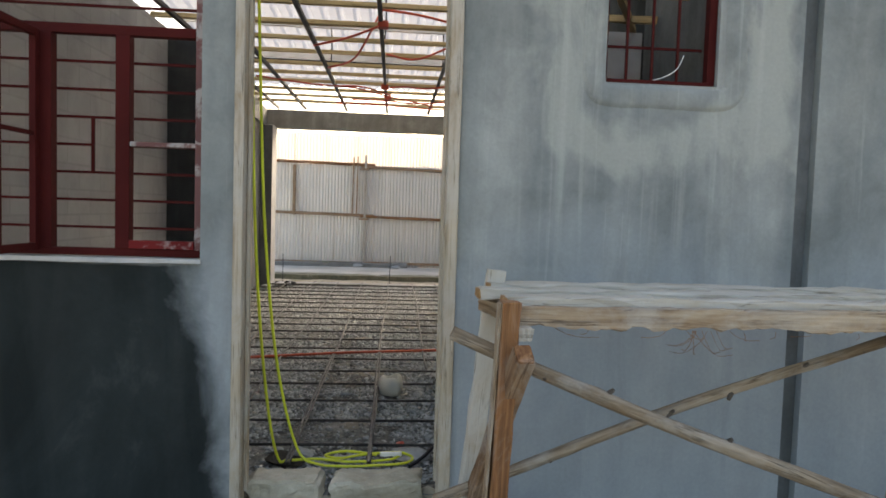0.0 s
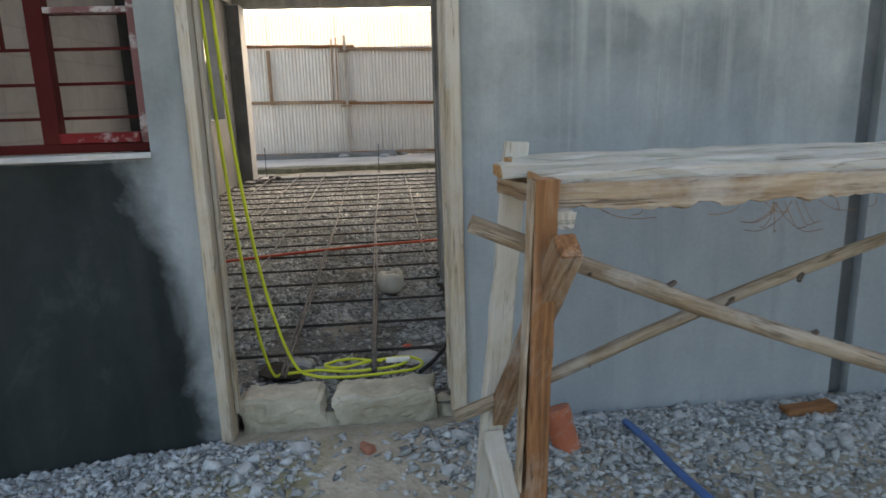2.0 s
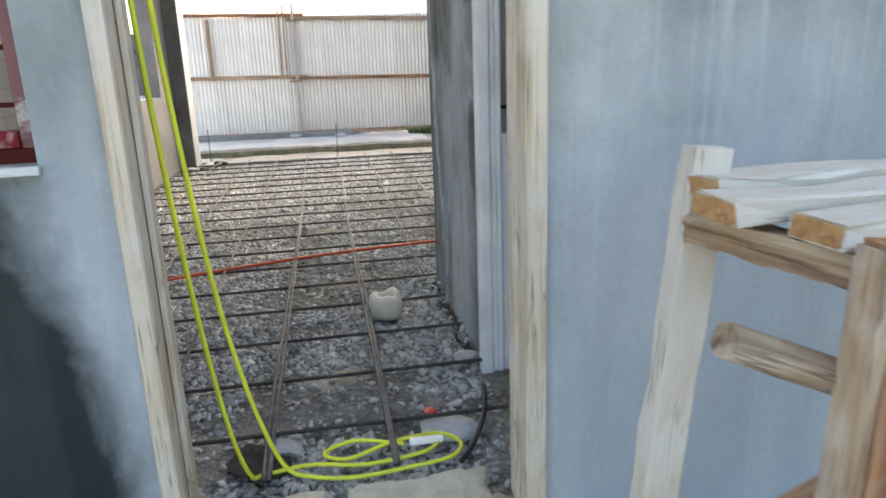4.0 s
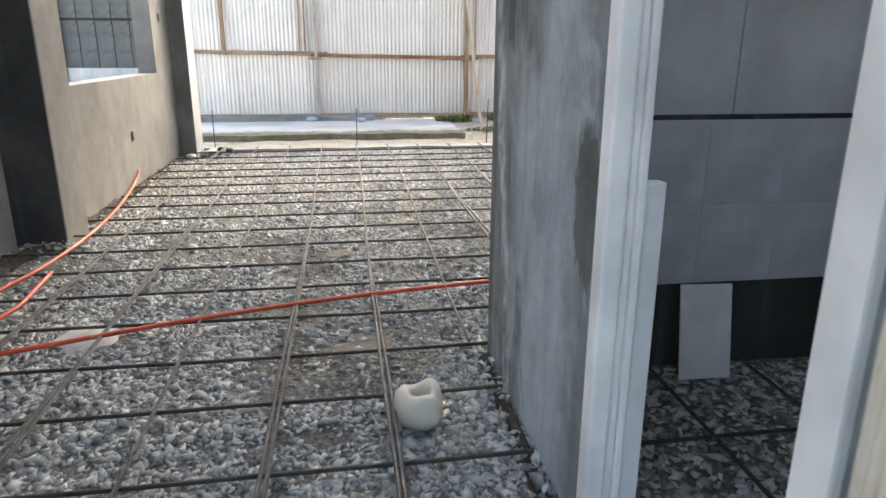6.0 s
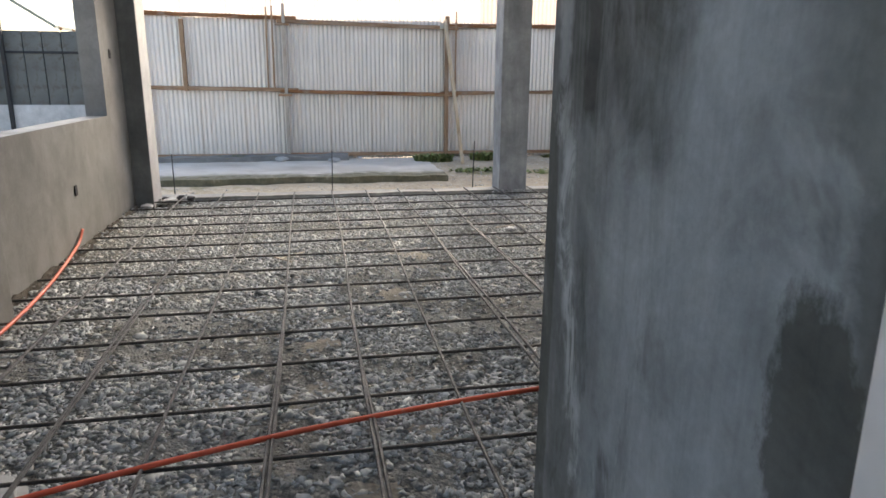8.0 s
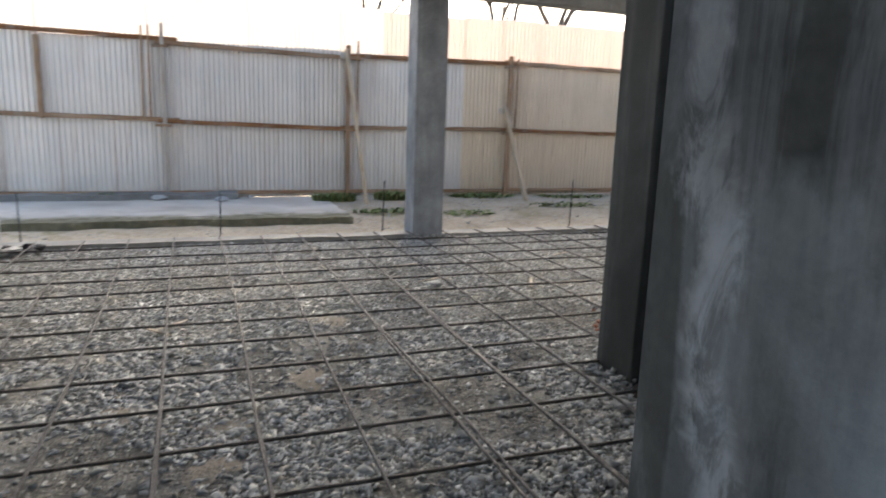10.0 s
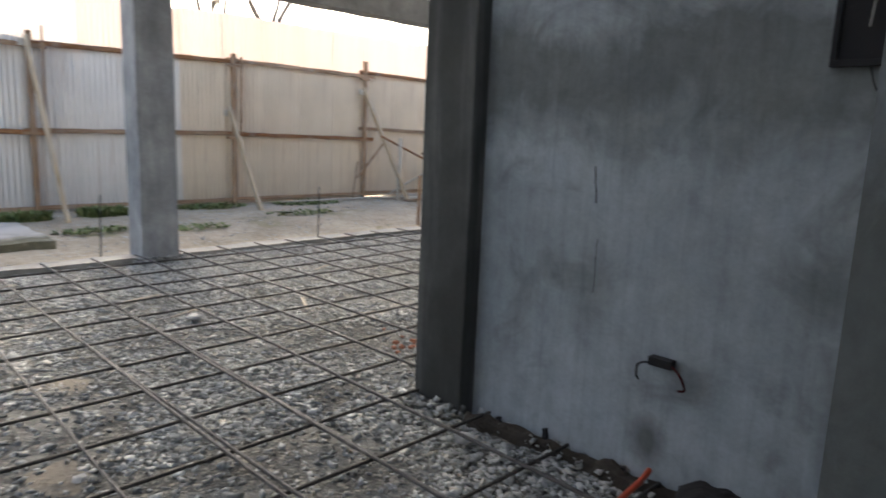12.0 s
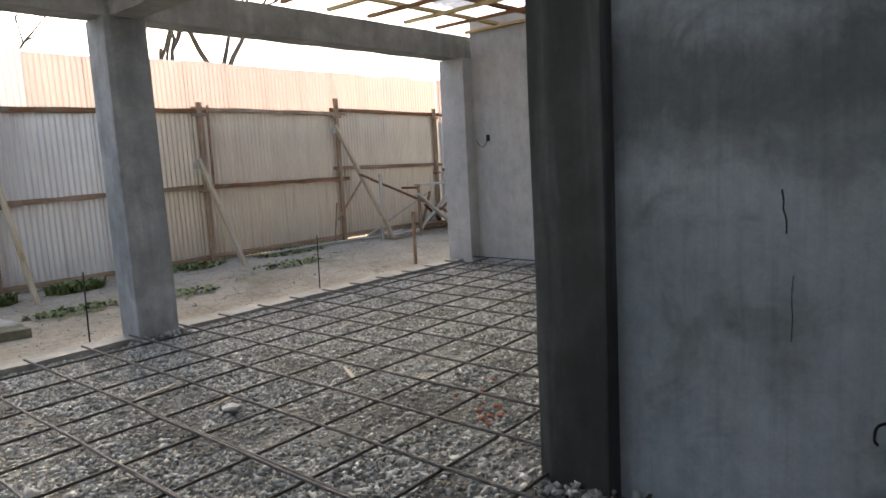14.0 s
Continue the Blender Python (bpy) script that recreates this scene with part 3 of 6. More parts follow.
def smooth_points(points, steps):
    """A Catmull-Rom line through the points."""
    p = [Vector(q) for q in points]
    p = [2 * p[0] - p[1]] + p + [2 * p[-1] - p[-2]]
    out = []
    for i in range(1, len(p) - 2):
        for k in range(steps):
            t = k / steps
            a, b, c, d = p[i - 1], p[i], p[i + 1], p[i + 2]
            out.append(0.5 * (2 * b + (c - a) * t + (2 * a - 5 * b + 4 * c - d) * t * t + (3 * b - a - 3 * c + d) * t ** 3))
    return out + [p[-2]]


def tube(name, points, radius, mat, parent=None, label="", steps=8, sides=8):
    """A round cord, pipe or wire along a smooth line."""
    line = smooth_points(points, steps)
    verts, faces = [], []
    up = Vector((0.13, 0.21, 0.97))
    for i, q in enumerate(line):
        d = (line[min(i + 1, len(line) - 1)] - line[max(i - 1, 0)]).normalized()
        u = up.cross(d)
        u = u.normalized() if u.length > 1e-4 else Vector((1, 0, 0))
        v = d.cross(u)
        for k in range(sides):
            a = 2 * math.pi * k / sides
            verts.append(q + radius * (math.cos(a) * u + math.sin(a) * v))
    for i in range(len(line) - 1):
        for k in range(sides):
            a, b = i * sides + k, i * sides + (k + 1) % sides
            faces.append((a, b, b + sides, a + sides))
    faces += [tuple(range(sides - 1, -1, -1)), tuple((len(line) - 1) * sides + k for k in range(sides))]
    return mesh_object(name, verts, faces, mat, parent, label, smooth=True)


def wall_mesh(name, axis, a0, a1, t0, t1, z0, z1, holes, mat):
    """A wall along x or y from a0 to a1, between t0 and t1 in thickness, with holes (a, b, low, high) right through it."""
    aa = sorted({a0, a1, *[h[0] for h in holes], *[h[1] for h in holes]})
    zz = sorted({z0, z1, *[h[2] for h in holes], *[h[3] for h in holes]})
    aa = [a for a in aa if a0 <= a <= a1]
    zz = [z for z in zz if z0 <= z <= z1]
    bm = bmesh.new()
    cache = {}

    def v(a, t, z):
        key = (round(a, 4), round(t, 4), round(z, 4))
        if key not in cache:
            cache[key] = bm.verts.new((a, t, z) if axis == "x" else (t, a, z))
        return cache[key]

    def solid(i, k):
        if not (0 <= i < len(aa) - 1 and 0 <= k < len(zz) - 1):
            return False
        ca, cz = (aa[i] + aa[i + 1]) / 2, (zz[k] + zz[k + 1]) / 2
        return not any(h[0] < ca < h[1] and h[2] < cz < h[3] for h in holes)

    for i in range(len(aa) - 1):
        for k in range(len(zz) - 1):
            if not solid(i, k):
                continue
            a, b, c, d = aa[i], aa[i + 1], zz[k], zz[k + 1]
            for t in (t0, t1):
                bm.faces.new([v(a, t, c), v(b, t, c), v(b, t, d), v(a, t, d)])
            for test, q in (((i - 1, k), ((a, c), (a, d))), ((i + 1, k), ((b, c), (b, d))), ((i, k - 1), ((a, c), (b, c))), ((i, k + 1), ((a, d), (b, d)))):
                if not solid(*test):
                    (p, r), (s, u) = q
                    bm.faces.new([v(p, t0, r), v(s, t0, u), v(s, t1, u), v(p, t1, r)])
    edges = [e for e in bm.edges if len(e.link_faces) == 2 and e.calc_face_angle(0) > 0.5]
    bmesh.ops.recalc_face_normals(bm, faces=bm.faces)
    bmesh.ops.bevel(bm, geom=edges, offset=0.006, segments=2, affect="EDGES", profile=0.6)
    return part(name, bm, mat)


def height(x, y):
    """The lie of the land outside."""
    k = min(1.0, max(0.0, (y - 12.9) / 2.6))
    rise = 0.14 * k * k * (3 - 2 * k)
    heap = 0.05 * math.exp(-((y - 3.15) / 0.30) ** 2) if y < 3.5 else 0.0
    dip = 0.11 * min(1.0, max(0.0, (-0.75 - x) / 0.9)) * math.exp(-((y - 3.15) / 0.8) ** 2) if y < 3.5 else 0.0
    near = 0.012 * noise.noise((x * 2.3, y * 2.3, 0.3)) + 0.006 * noise.noise((x * 8, y * 8, 1.7))
    return rise + heap - dip - 0.01 + (near if abs(x) < 25 and -15 < y < 30 else 0.0)


# ---- ground ----
def build_ground():
    def line(lo, hi, step, far):
        mid = list(np.arange(lo, hi + 1e-6, step))
        out, d, a, b = [], step, lo, hi
        left, right = [], []
        while b < far:
            d *= 1.5
            a, b = a - d, b + d
            left.append(a)
            right.append(b)
        return left[::-1] + mid + right

    xs, ys = line(-6, 13, 0.14, 900), line(-3, 18, 0.14, 900)
    verts = [(x, y, height(x, y)) for y in ys for x in xs]
    n = len(xs)
    faces = [(j * n + i, j * n + i + 1, (j + 1) * n + i + 1, (j + 1) * n + i) for j in range(len(ys) - 1) for i in range(n - 1)]
    ob = mesh_object("ground", verts, faces, MAT["soil"], smooth=True)
    return setting(ob, "dusty pale soil with sparse low weeds", "ground")


def fill_height(x, y):
    return 0.068 + 0.012 * noise.noise((x * 1.7, y * 1.7, 5)) + 0.008 * noise.noise((x * 6, y * 6, 2))


def build_fill():
    nx, ny = 150, 150
    verts, faces = [], []
    for j in range(ny + 1):
        for i in range(nx + 1):
            x, y = -2.7 + 9.9 * i / nx, 3.45 + 9.2 * j / ny
            verts.append((x, y, fill_height(x, y)))
    for j in range(ny):
        for i in range(nx):
            a = j * (nx + 1) + i
            faces.append((a, a + 1, a + nx + 2, a + nx + 1))
    ob = mesh_object("floor", verts, faces, MAT["fill"], smooth=True)
    return setting(ob, "grey gravel fill not yet covered by concrete", "floor")


build_ground()
build_fill()

# ---- walls ----
TOP = 3.45
setting(wall_mesh("wall_front", "x", -2.75, 1.98, 3.34, 3.49, -0.25, TOP, [(-2.12, -0.925, 1.25, 2.80), (-0.77, 0.290, -0.26, 2.77), (0.985, 1.545, 2.17, 2.85)], MAT["facade"]), "grey cement-rendered front wall with a dark damp lower field", "wall")
# shallow recess; most of its shade comes from the darker colour
setting(wall_mesh("wall_front_recess", "x", 1.98, 2.07, 3.385, 3.49, -0.1, TOP, [], MAT["groove"]), "recessed joint in the front wall with its shade painted in", "wall")
setting(wall_mesh("wall_front_side", "x", 2.07, 7.3, 3.335, 3.49, -0.1, TOP, [(2.50, 3.75, 1.30, 2.80)], MAT["facade"]), "grey cement-rendered front wall with a window", "wall")
setting(wall_mesh("wall_left", "y", 3.49, 7.93, -2.75, -2.57, -0.1, TOP, [], MAT["blocks"]), "thinly rendered hollow block wall", "wall")
setting(wall_mesh("wall_left_low", "y", 8.36, 12.12, -2.55, -2.35, -0.1, TOP, [(8.72, 11.38, 1.18, 2.95)], MAT["render_mid"]), "pale rendered low wall with a wide opening above it", "wall")
setting(wall_mesh("wall_bathroom_side", "y", 3.49, 5.77, 0.38, 0.48, -0.1, TOP, [(3.62, 4.507, -0.2, 2.25)], MAT["hall"]), "grey rendered wall beside the bathroom door", "wall")
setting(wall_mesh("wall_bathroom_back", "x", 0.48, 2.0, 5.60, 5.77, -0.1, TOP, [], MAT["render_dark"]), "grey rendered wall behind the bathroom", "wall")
setting(wall_mesh("wall_kitchen", "y", 3.49, 7.77, 2.0, 2.15, -0.1, TOP, [], MAT["kitchen"]), "grey rendered wall with dark damp blotches", "wall")
setting(wall_mesh("wall_room_back", "x", 2.26, 7.15, 7.95, 8.10, -0.1, TOP, [], MAT["render"]), "grey rendered wall", "wall")
setting(wall_mesh("wall_right", "y", 3.49, 12.40, 7.15, 7.30, -0.1, TOP, [], MAT["render_light"]), "pale grey rendered wall", "wall")


def column(name, x0, y0, x1, y1, z0, z1, mat, label):
    bm = bmesh.new()
    add_box(bm, x0, y0, z0, x1, y1, z1)
    bmesh.ops.subdivide_edges(bm, edges=[e for e in bm.edges if abs(e.verts[0].co.z - e.verts[1].co.z) > 0.5], cuts=12)
    for v in bm.verts:
        v.co.x += 0.004 * noise.noise(v.co * 3)
        v.co.y += 0.004 * noise.noise(v.co * 3 + Vector((9, 0, 0)))
    bmesh.ops.recalc_face_normals(bm, faces=bm.faces)
    edges = [e for e in bm.edges if len(e.link_faces) == 2 and e.calc_face_angle(0) > 0.8]
    bmesh.ops.bevel(bm, geom=edges, offset=0.010, segments=2, affect="EDGES", profile=0.6)
    return setting(part(name, bm, mat), label, "column")


column("column_left", -2.75, 7.93, -2.23, 8.36, -0.1, TOP, MAT["render_mid"], "rendered concrete column in the side wall")
column("column_corner", -2.55, 12.12, -2.14, 12.55, -0.1, 2.93, MAT["render_light"], "rendered concrete corner column")
column("column_front", 2.14, 12.46, 2.52, 12.80, -0.1, 2.93, MAT["column"], "free-standing grey concrete column")
column("column_right", 6.95, 12.40, 7.30, 12.82, -0.1, 2.93, MAT["render_light"], "pale concrete column at the end of the wall")
column("column_kitchen", 1.90, 7.77, 2.26, 8.11, -0.1, TOP, MAT["render_dark"], "dark concrete column at the wall end")


def shade_sheet(name, x0, y0, z0, x1, y1, z1, mat, label):
    return setting(part(name, add_box(bmesh.new(), x0, y0, z0, x1, y1, z1, 0.002), mat), label, "trim")


# thin sheets over the front faces, the columns' shade put into their colour
shade_sheet("trim_1", -2.567, 7.920, 0.0, -2.236, 7.9265, 3.44, MAT["render_black"], "near-black sheet that paints the shade on the column face")
shade_sheet("trim_2", -2.348, 12.113, 0.0, -2.146, 12.1185, 2.92, MAT["groove"], "grey sheet that paints the shade on the column face")


def beam(name, x0, y0, z0, x1, y1, z1, label):
    bm = bmesh.new()
    add_box(bm, x0, y0, z0, x1, y1, z1)
    axis = 0 if x1 - x0 > y1 - y0 else 1
    bmesh.ops.subdivide_edges(bm, edges=[e for e in bm.edges if abs(e.verts[0].co[axis] - e.verts[1].co[axis]) > 0.5], cuts=40)
    for v in bm.verts:
        v.co += Vector((0.005 * noise.noise(v.co * 4), 0.005 * noise.noise(v.co * 4 + Vector((7, 0, 0))), 0.011 * noise.noise(v.co * 6 + Vector((0, 5, 0)))))
    return setting(part(name, bm, MAT["beam"]), label, "beam")


beam("beam_rear", -2.55, 12.47, 2.93, 7.3, 12.76, 3.24, "rough cast concrete beam along the open side")
beam("beam_cross", 2.20, 8.11, 2.93, 2.46, 12.46, 3.24, "rough cast concrete beam across the room")
beam("beam_left", -2.55, 8.36, 2.95, -2.30, 12.46, 3.24, "rough cast concrete beam over the low wall")
beam("kerb", -2.55, 12.56, -0.1, 7.3, 12.80, 0.115, "low concrete edge of the unfinished floor")


# ---- roof and ceiling ----
def corrugated(length, width, pitch, depth, per=8):
    n = int(round(width / pitch)) * per
    verts = []
    for z in (0.0, length):
        for i in range(n + 1):
            x = width * i / n
            verts.append((x, depth * math.cos(2 * math.pi * i / per), z))
    return verts, [(i, i + 1, n + 2 + i, n + 1 + i) for i in range(n)]


def build_roof():
    verts, faces = [], []
    pitch, per = 0.2, 6
    n = int(10.6 / pitch) * per
    prof = (0.0, 0.0, 0.0, 0.03, 0.03, 0.0)
    for y, z in ((2.9, 4.25), (12.95, 3.75)):
        for i in range(n + 1):
            verts.append((-2.9 + 10.6 * i / n, y, z + prof[i % per]))
    for i in range(n):
        faces.append((i, i + 1, n + 2 + i, n + 1 + i))
    ob = mesh_object("ceiling", verts, faces, MAT["roof"])
    return setting(ob, "milky white corrugated roof sheets on steel purlins", "roof")


build_roof()
frame_thing = thing("ceiling_frame", "unfinished ceiling frame of yellow lumber strips and dark steel", "ceiling frame")
for k in range(14):
    y = 3.72 + 0.63 * k
    if y < 12.4:
        lumber("strip", (-2.38, y, 3.32 + 0.006 * math.sin(k * 2.1)), (2.18, y + 0.02 * math.sin(k), 3.32), 0.065, 0.04, MAT["wood_ceiling"], frame_thing)
        if y > 8.2:
            lumber("strip", (2.48, y, 3.32), (7.13, y + 0.03 * math.sin(k), 3.32), 0.065, 0.04, MAT["wood_ceiling"] if k % 3 else MAT["wood_red"], frame_thing)
for k in range(8):
    x = 2.75 + 0.62 * k
    if x < 7.1:
        lumber("strip", (x, 8.15, 3.28), (x + 0.02, 12.44, 3.28), 0.045, 0.04, MAT["wood_ceiling"] if k % 2 else MAT["wood_red"], frame_thing)
for x in (-2.1, -1.62, -0.89, -0.17, 0.57, 1.30):
    lumber("steel_rail", (x - 0.02, 3.55 if x < 0.3 else 5.8, 3.27), (x, 12.44, 3.27), 0.04, 0.045, MAT["black_steel"], frame_thing, rough=0.001)
for y, z in ((4.6, 4.10), (6.1, 4.02), (7.6, 3.95), (9.1, 3.88), (10.6, 3.80), (12.1, 3.72)):
    lumber("purlin", (-2.8, y, z), (7.5, y, z), 0.05, 0.08, MAT["white_jamb"], frame_thing, "pale steel purlin", rough=0.001)
lumber("steel_rail", (-2.38, 8.9, 3.36), (2.18, 8.9, 3.36), 0.04, 0.05, MAT["black_steel"], frame_thing, rough=0.001)
for x, y in ((-0.89, 6.1), (-0.17, 7.6), (0.57, 9.1), (-0.89, 9.1), (-0.17, 10.6), (-1.62, 7.6), (-0.9, 4.6), (3.4, 10.6), (4.6, 9.1), (5.9, 10.6)):
    tube("hanger", [(x, y, 3.28), (x + 0.02, y, 3.6), (x, y, 4.0)], 0.008, MAT["black_steel"], frame_thing, steps=2, sides=6)
for y in (4.7, 5.3):
    lumber("strip", (0.55, y, 3.05), (1.98, y, 3.05), 0.045, 0.05, MAT["wood_ceiling"], frame_thing)
lumber("strip", (0.9, 3.5, 3.05), (1.9, 5.58, 3.05), 0.045, 0.05, MAT["wood_ceiling"], frame_thing)


# ---- fence behind the house ----
FENCE = 16.30


def fence_ground(x):
    return height(x, FENCE) - 0.02


fence = thing("fence", "tall corrugated sheet fence on weathered lumber rails and posts", "fence", at=(0, 0, 0))
low_v, low_f = corrugated(2.42, 0.76, 0.076, 0.0155)
low = bpy.data.meshes.new("lower_sheet")
low.from_pydata(low_v, [], low_f)
low.materials.append(MAT["sheet"])
warm_low = bpy.data.meshes.new("lower_sheet")
warm_low.from_pydata(low_v, [], low_f)
warm_low.materials.append(MAT["sheet_warm"])
up_v, up_f = corrugated(0.90, 0.76, 0.076, 0.0155)
upper = bpy.data.meshes.new("upper_sheet")
upper.from_pydata(up_v, [], up_f)
upper.materials.append(MAT["fibre"])
pale_upper = bpy.data.meshes.new("upper_sheet")
pale_upper.from_pydata(up_v, [], up_f)
pale_upper.materials.append(MAT["fibre_pale"])
for me in (low, warm_low, upper, pale_upper):
    me.polygons.foreach_set("use_smooth", [True] * len(me.polygons))
for k in range(19):
    x = -3.1 + 0.74 * k
    rng = random.Random(k)
    a = new("lower_sheet", warm_low if x > 3.0 + 1.2 * (k % 2) else low)
    a.parent, a.location, a.rotation_euler = fence, (x, FENCE + 0.03 + 0.006 * (k % 2), fence_ground(x) + 0.02 + rng.uniform(-0.02, 0.02)), (0, rng.uniform(-0.004, 0.004), 0)
    b = new("upper_sheet", upper if x > 2.4 else pale_upper)
    b.parent, b.location, b.rotation_euler = fence, (x, FENCE + 0.045 + 0.006 * (k % 2), 2.36 + rng.uniform(-0.03, 0.03)), (0, rng.uniform(-0.006, 0.006), 0)
POSTS = (-3.0, -0.69, 2.17, 5.17, 7.96, 10.75)
for i, x in enumerate(POSTS):
    wide, wood = (0.055, MAT["wood_grey"]) if i < 2 else (0.07, MAT["wood_rail"])
    lumber("post", (x, FENCE - 0.06, 0.0), (x + 0.01, FENCE - 0.06, 2.64 + 0.14 * ((i * 5) % 3 == 2)), wide, 0.07, wood, fence)
    if i + 1 < len(POSTS):
        q = POSTS[i + 1]
        up = (0.07, -0.03, 0.0, 0.02, 0.05)[i]
        mid = (0.05, -0.02, 0.0, -0.01, 0.15)[i]
        tilt = (0.02, 0.03, -0.02, 0.02, 0.03)[i]
        for z, d in ((1.32, mid), (2.50, up)):
            lumber("rail", (x - 0.10, FENCE - 0.02, z + d + tilt), (q + 0.22, FENCE - 0.02 - 0.045 * (i % 2), z + d - tilt), 0.04, 0.062, MAT["wood_rail"] if (i + int(z)) % 2 else MAT["wood_red"], fence, "", 0.008, 0.0, 14)
        lumber("rail", (x, FENCE - 0.02, 0.22), (q, FENCE - 0.02, 0.21), 0.04, 0.06, MAT["wood_rail"], fence)
for x, z0, z1 in ((-0.98, 1.38, 2.72), (-0.88, 1.38, 2.74), (2.33, 1.3, 2.72), (5.30, 1.34, 2.6)):
    lumber("batten", (x, FENCE - 0.075, z0), (x + 0.015, FENCE - 0.075, z1), 0.03, 0.03, MAT["wood_rail"], fence)
lumber("post", (-2.35, FENCE - 0.03, 1.33), (-2.35, FENCE - 0.03, 2.5), 0.07, 0.08, MAT["wood_rail"], fence)
for x, z, fx in ((2.13, 2.56, 2.30), (5.05, 1.76, 5.17), (7.86, 2.28, 8.40)):
    lumber("brace", (x, FENCE - 0.13, z), (fx, FENCE - 0.95, height(fx, FENCE - 0.95) - 0.03), 0.05, 0.085, MAT["wood_brace"], fence)
    box("cleat", x - 0.09, FENCE - 0.16, z - 0.14, x + 0.02, FENCE - 0.105, z - 0.04, MAT["wood_pale"], fence)

side_fence = thing("fence", "corrugated sheet fence along the side of the yard", "fence")
for k in range(22):
    y = 0.0 + 0.74 * k
    for me, z in ((low, 0.08), (upper, 2.36)):
        s = new(me.name, me)
        s.parent, s.location, s.rotation_euler = side_fence, (10.95 + 0.006 * (k % 2), y, z), (0, 0, radians(90))
for y in (15.0, 12.2, 9.4, 6.6):
    lumber("post", (10.88, y, 0), (10.88, y, 2.75), 0.09, 0.09, MAT["wood_rail"], side_fence)
for z in (1.32, 2.5):
    lumber("rail", (10.91, 6.4, z), (10.91, 16.2, z), 0.04, 0.065, MAT["wood_rail"], side_fence)
    lumber("rail", (10.91, 0.0, z), (10.91, 6.4, z), 0.04, 0.065, MAT["wood_rail"], side_fence)


# ---- front door and its sill ----
door_frame = thing("door_frame", "bare pale lumber door frame set in the rendered wall", "door frame", kind="structure")
lumber("jamb", (-0.745, 3.375, 0.015), (-0.747, 3.375, 2.72), 0.046, 0.13, MAT["wood_jamb"], door_frame, rough=0.002)
lumber("stop", (-0.712, 3.41, 0.12), (-0.714, 3.41, 2.70), 0.016, 0.045, MAT["wood_jamb"], door_frame, rough=0.001)
lumber("jamb", (0.257, 3.375, 0.06), (0.254, 3.375, 2.72), 0.060, 0.13, MAT["wood_jamb"], door_frame, rough=0.002)
lumber("stop", (0.220, 3.41, 0.17), (0.217, 3.41, 2.70), 0.016, 0.045, MAT["wood_jamb"], door_frame, rough=0.001)
lumber("head", (-0.77, 3.40, 2.74), (0.28, 3.40, 2.74), 0.22, 0.06, MAT["wood_jamb"], door_frame, rough=0.002)


def chipped_block(name, x0, y0, z0, x1, y1, z1, label):
    bm = bmesh.new()
    add_box(bm, x0, y0, z0, x1, y1, z1)
    bmesh.ops.subdivide_edges(bm, edges=list(bm.edges), cuts=13, use_grid_fill=True)
    mid = Vector(((x0 + x1) / 2, (y0 + y1) / 2, (z0 + z1) / 2))
    for v in bm.verts:
        k = 0.022 * noise.noise(v.co * 6) + 0.014 * noise.noise(v.co * 17) + 0.008 * noise.noise(v.co * 45)
        d = v.co - mid
        worn = (abs(d.x) / (x1 - x0) > 0.46) + (abs(d.y) / (y1 - y0) > 0.44) + (abs(d.z) / (z1 - z0) > 0.46)
        v.co += Vector((k, 0.8 * k, 0.7 * k)) - d.normalized() * (0.016 * max(0, worn - 1) * (1.0 + noise.noise(v.co * 9)))
    ob = part(name, bm, MAT["block"])
    return tagged(ob, label, "concrete block", "blocks in the door sill")


chipped_block("concrete_block", -0.71, 3.40, -0.06, -0.34, 3.56, 0.168, "chipped hollow concrete block laid across the doorway")
chipped_block("concrete_block", -0.295, 3.41, -0.06, 0.155, 3.57, 0.160, "chipped hollow concrete block laid across the doorway")


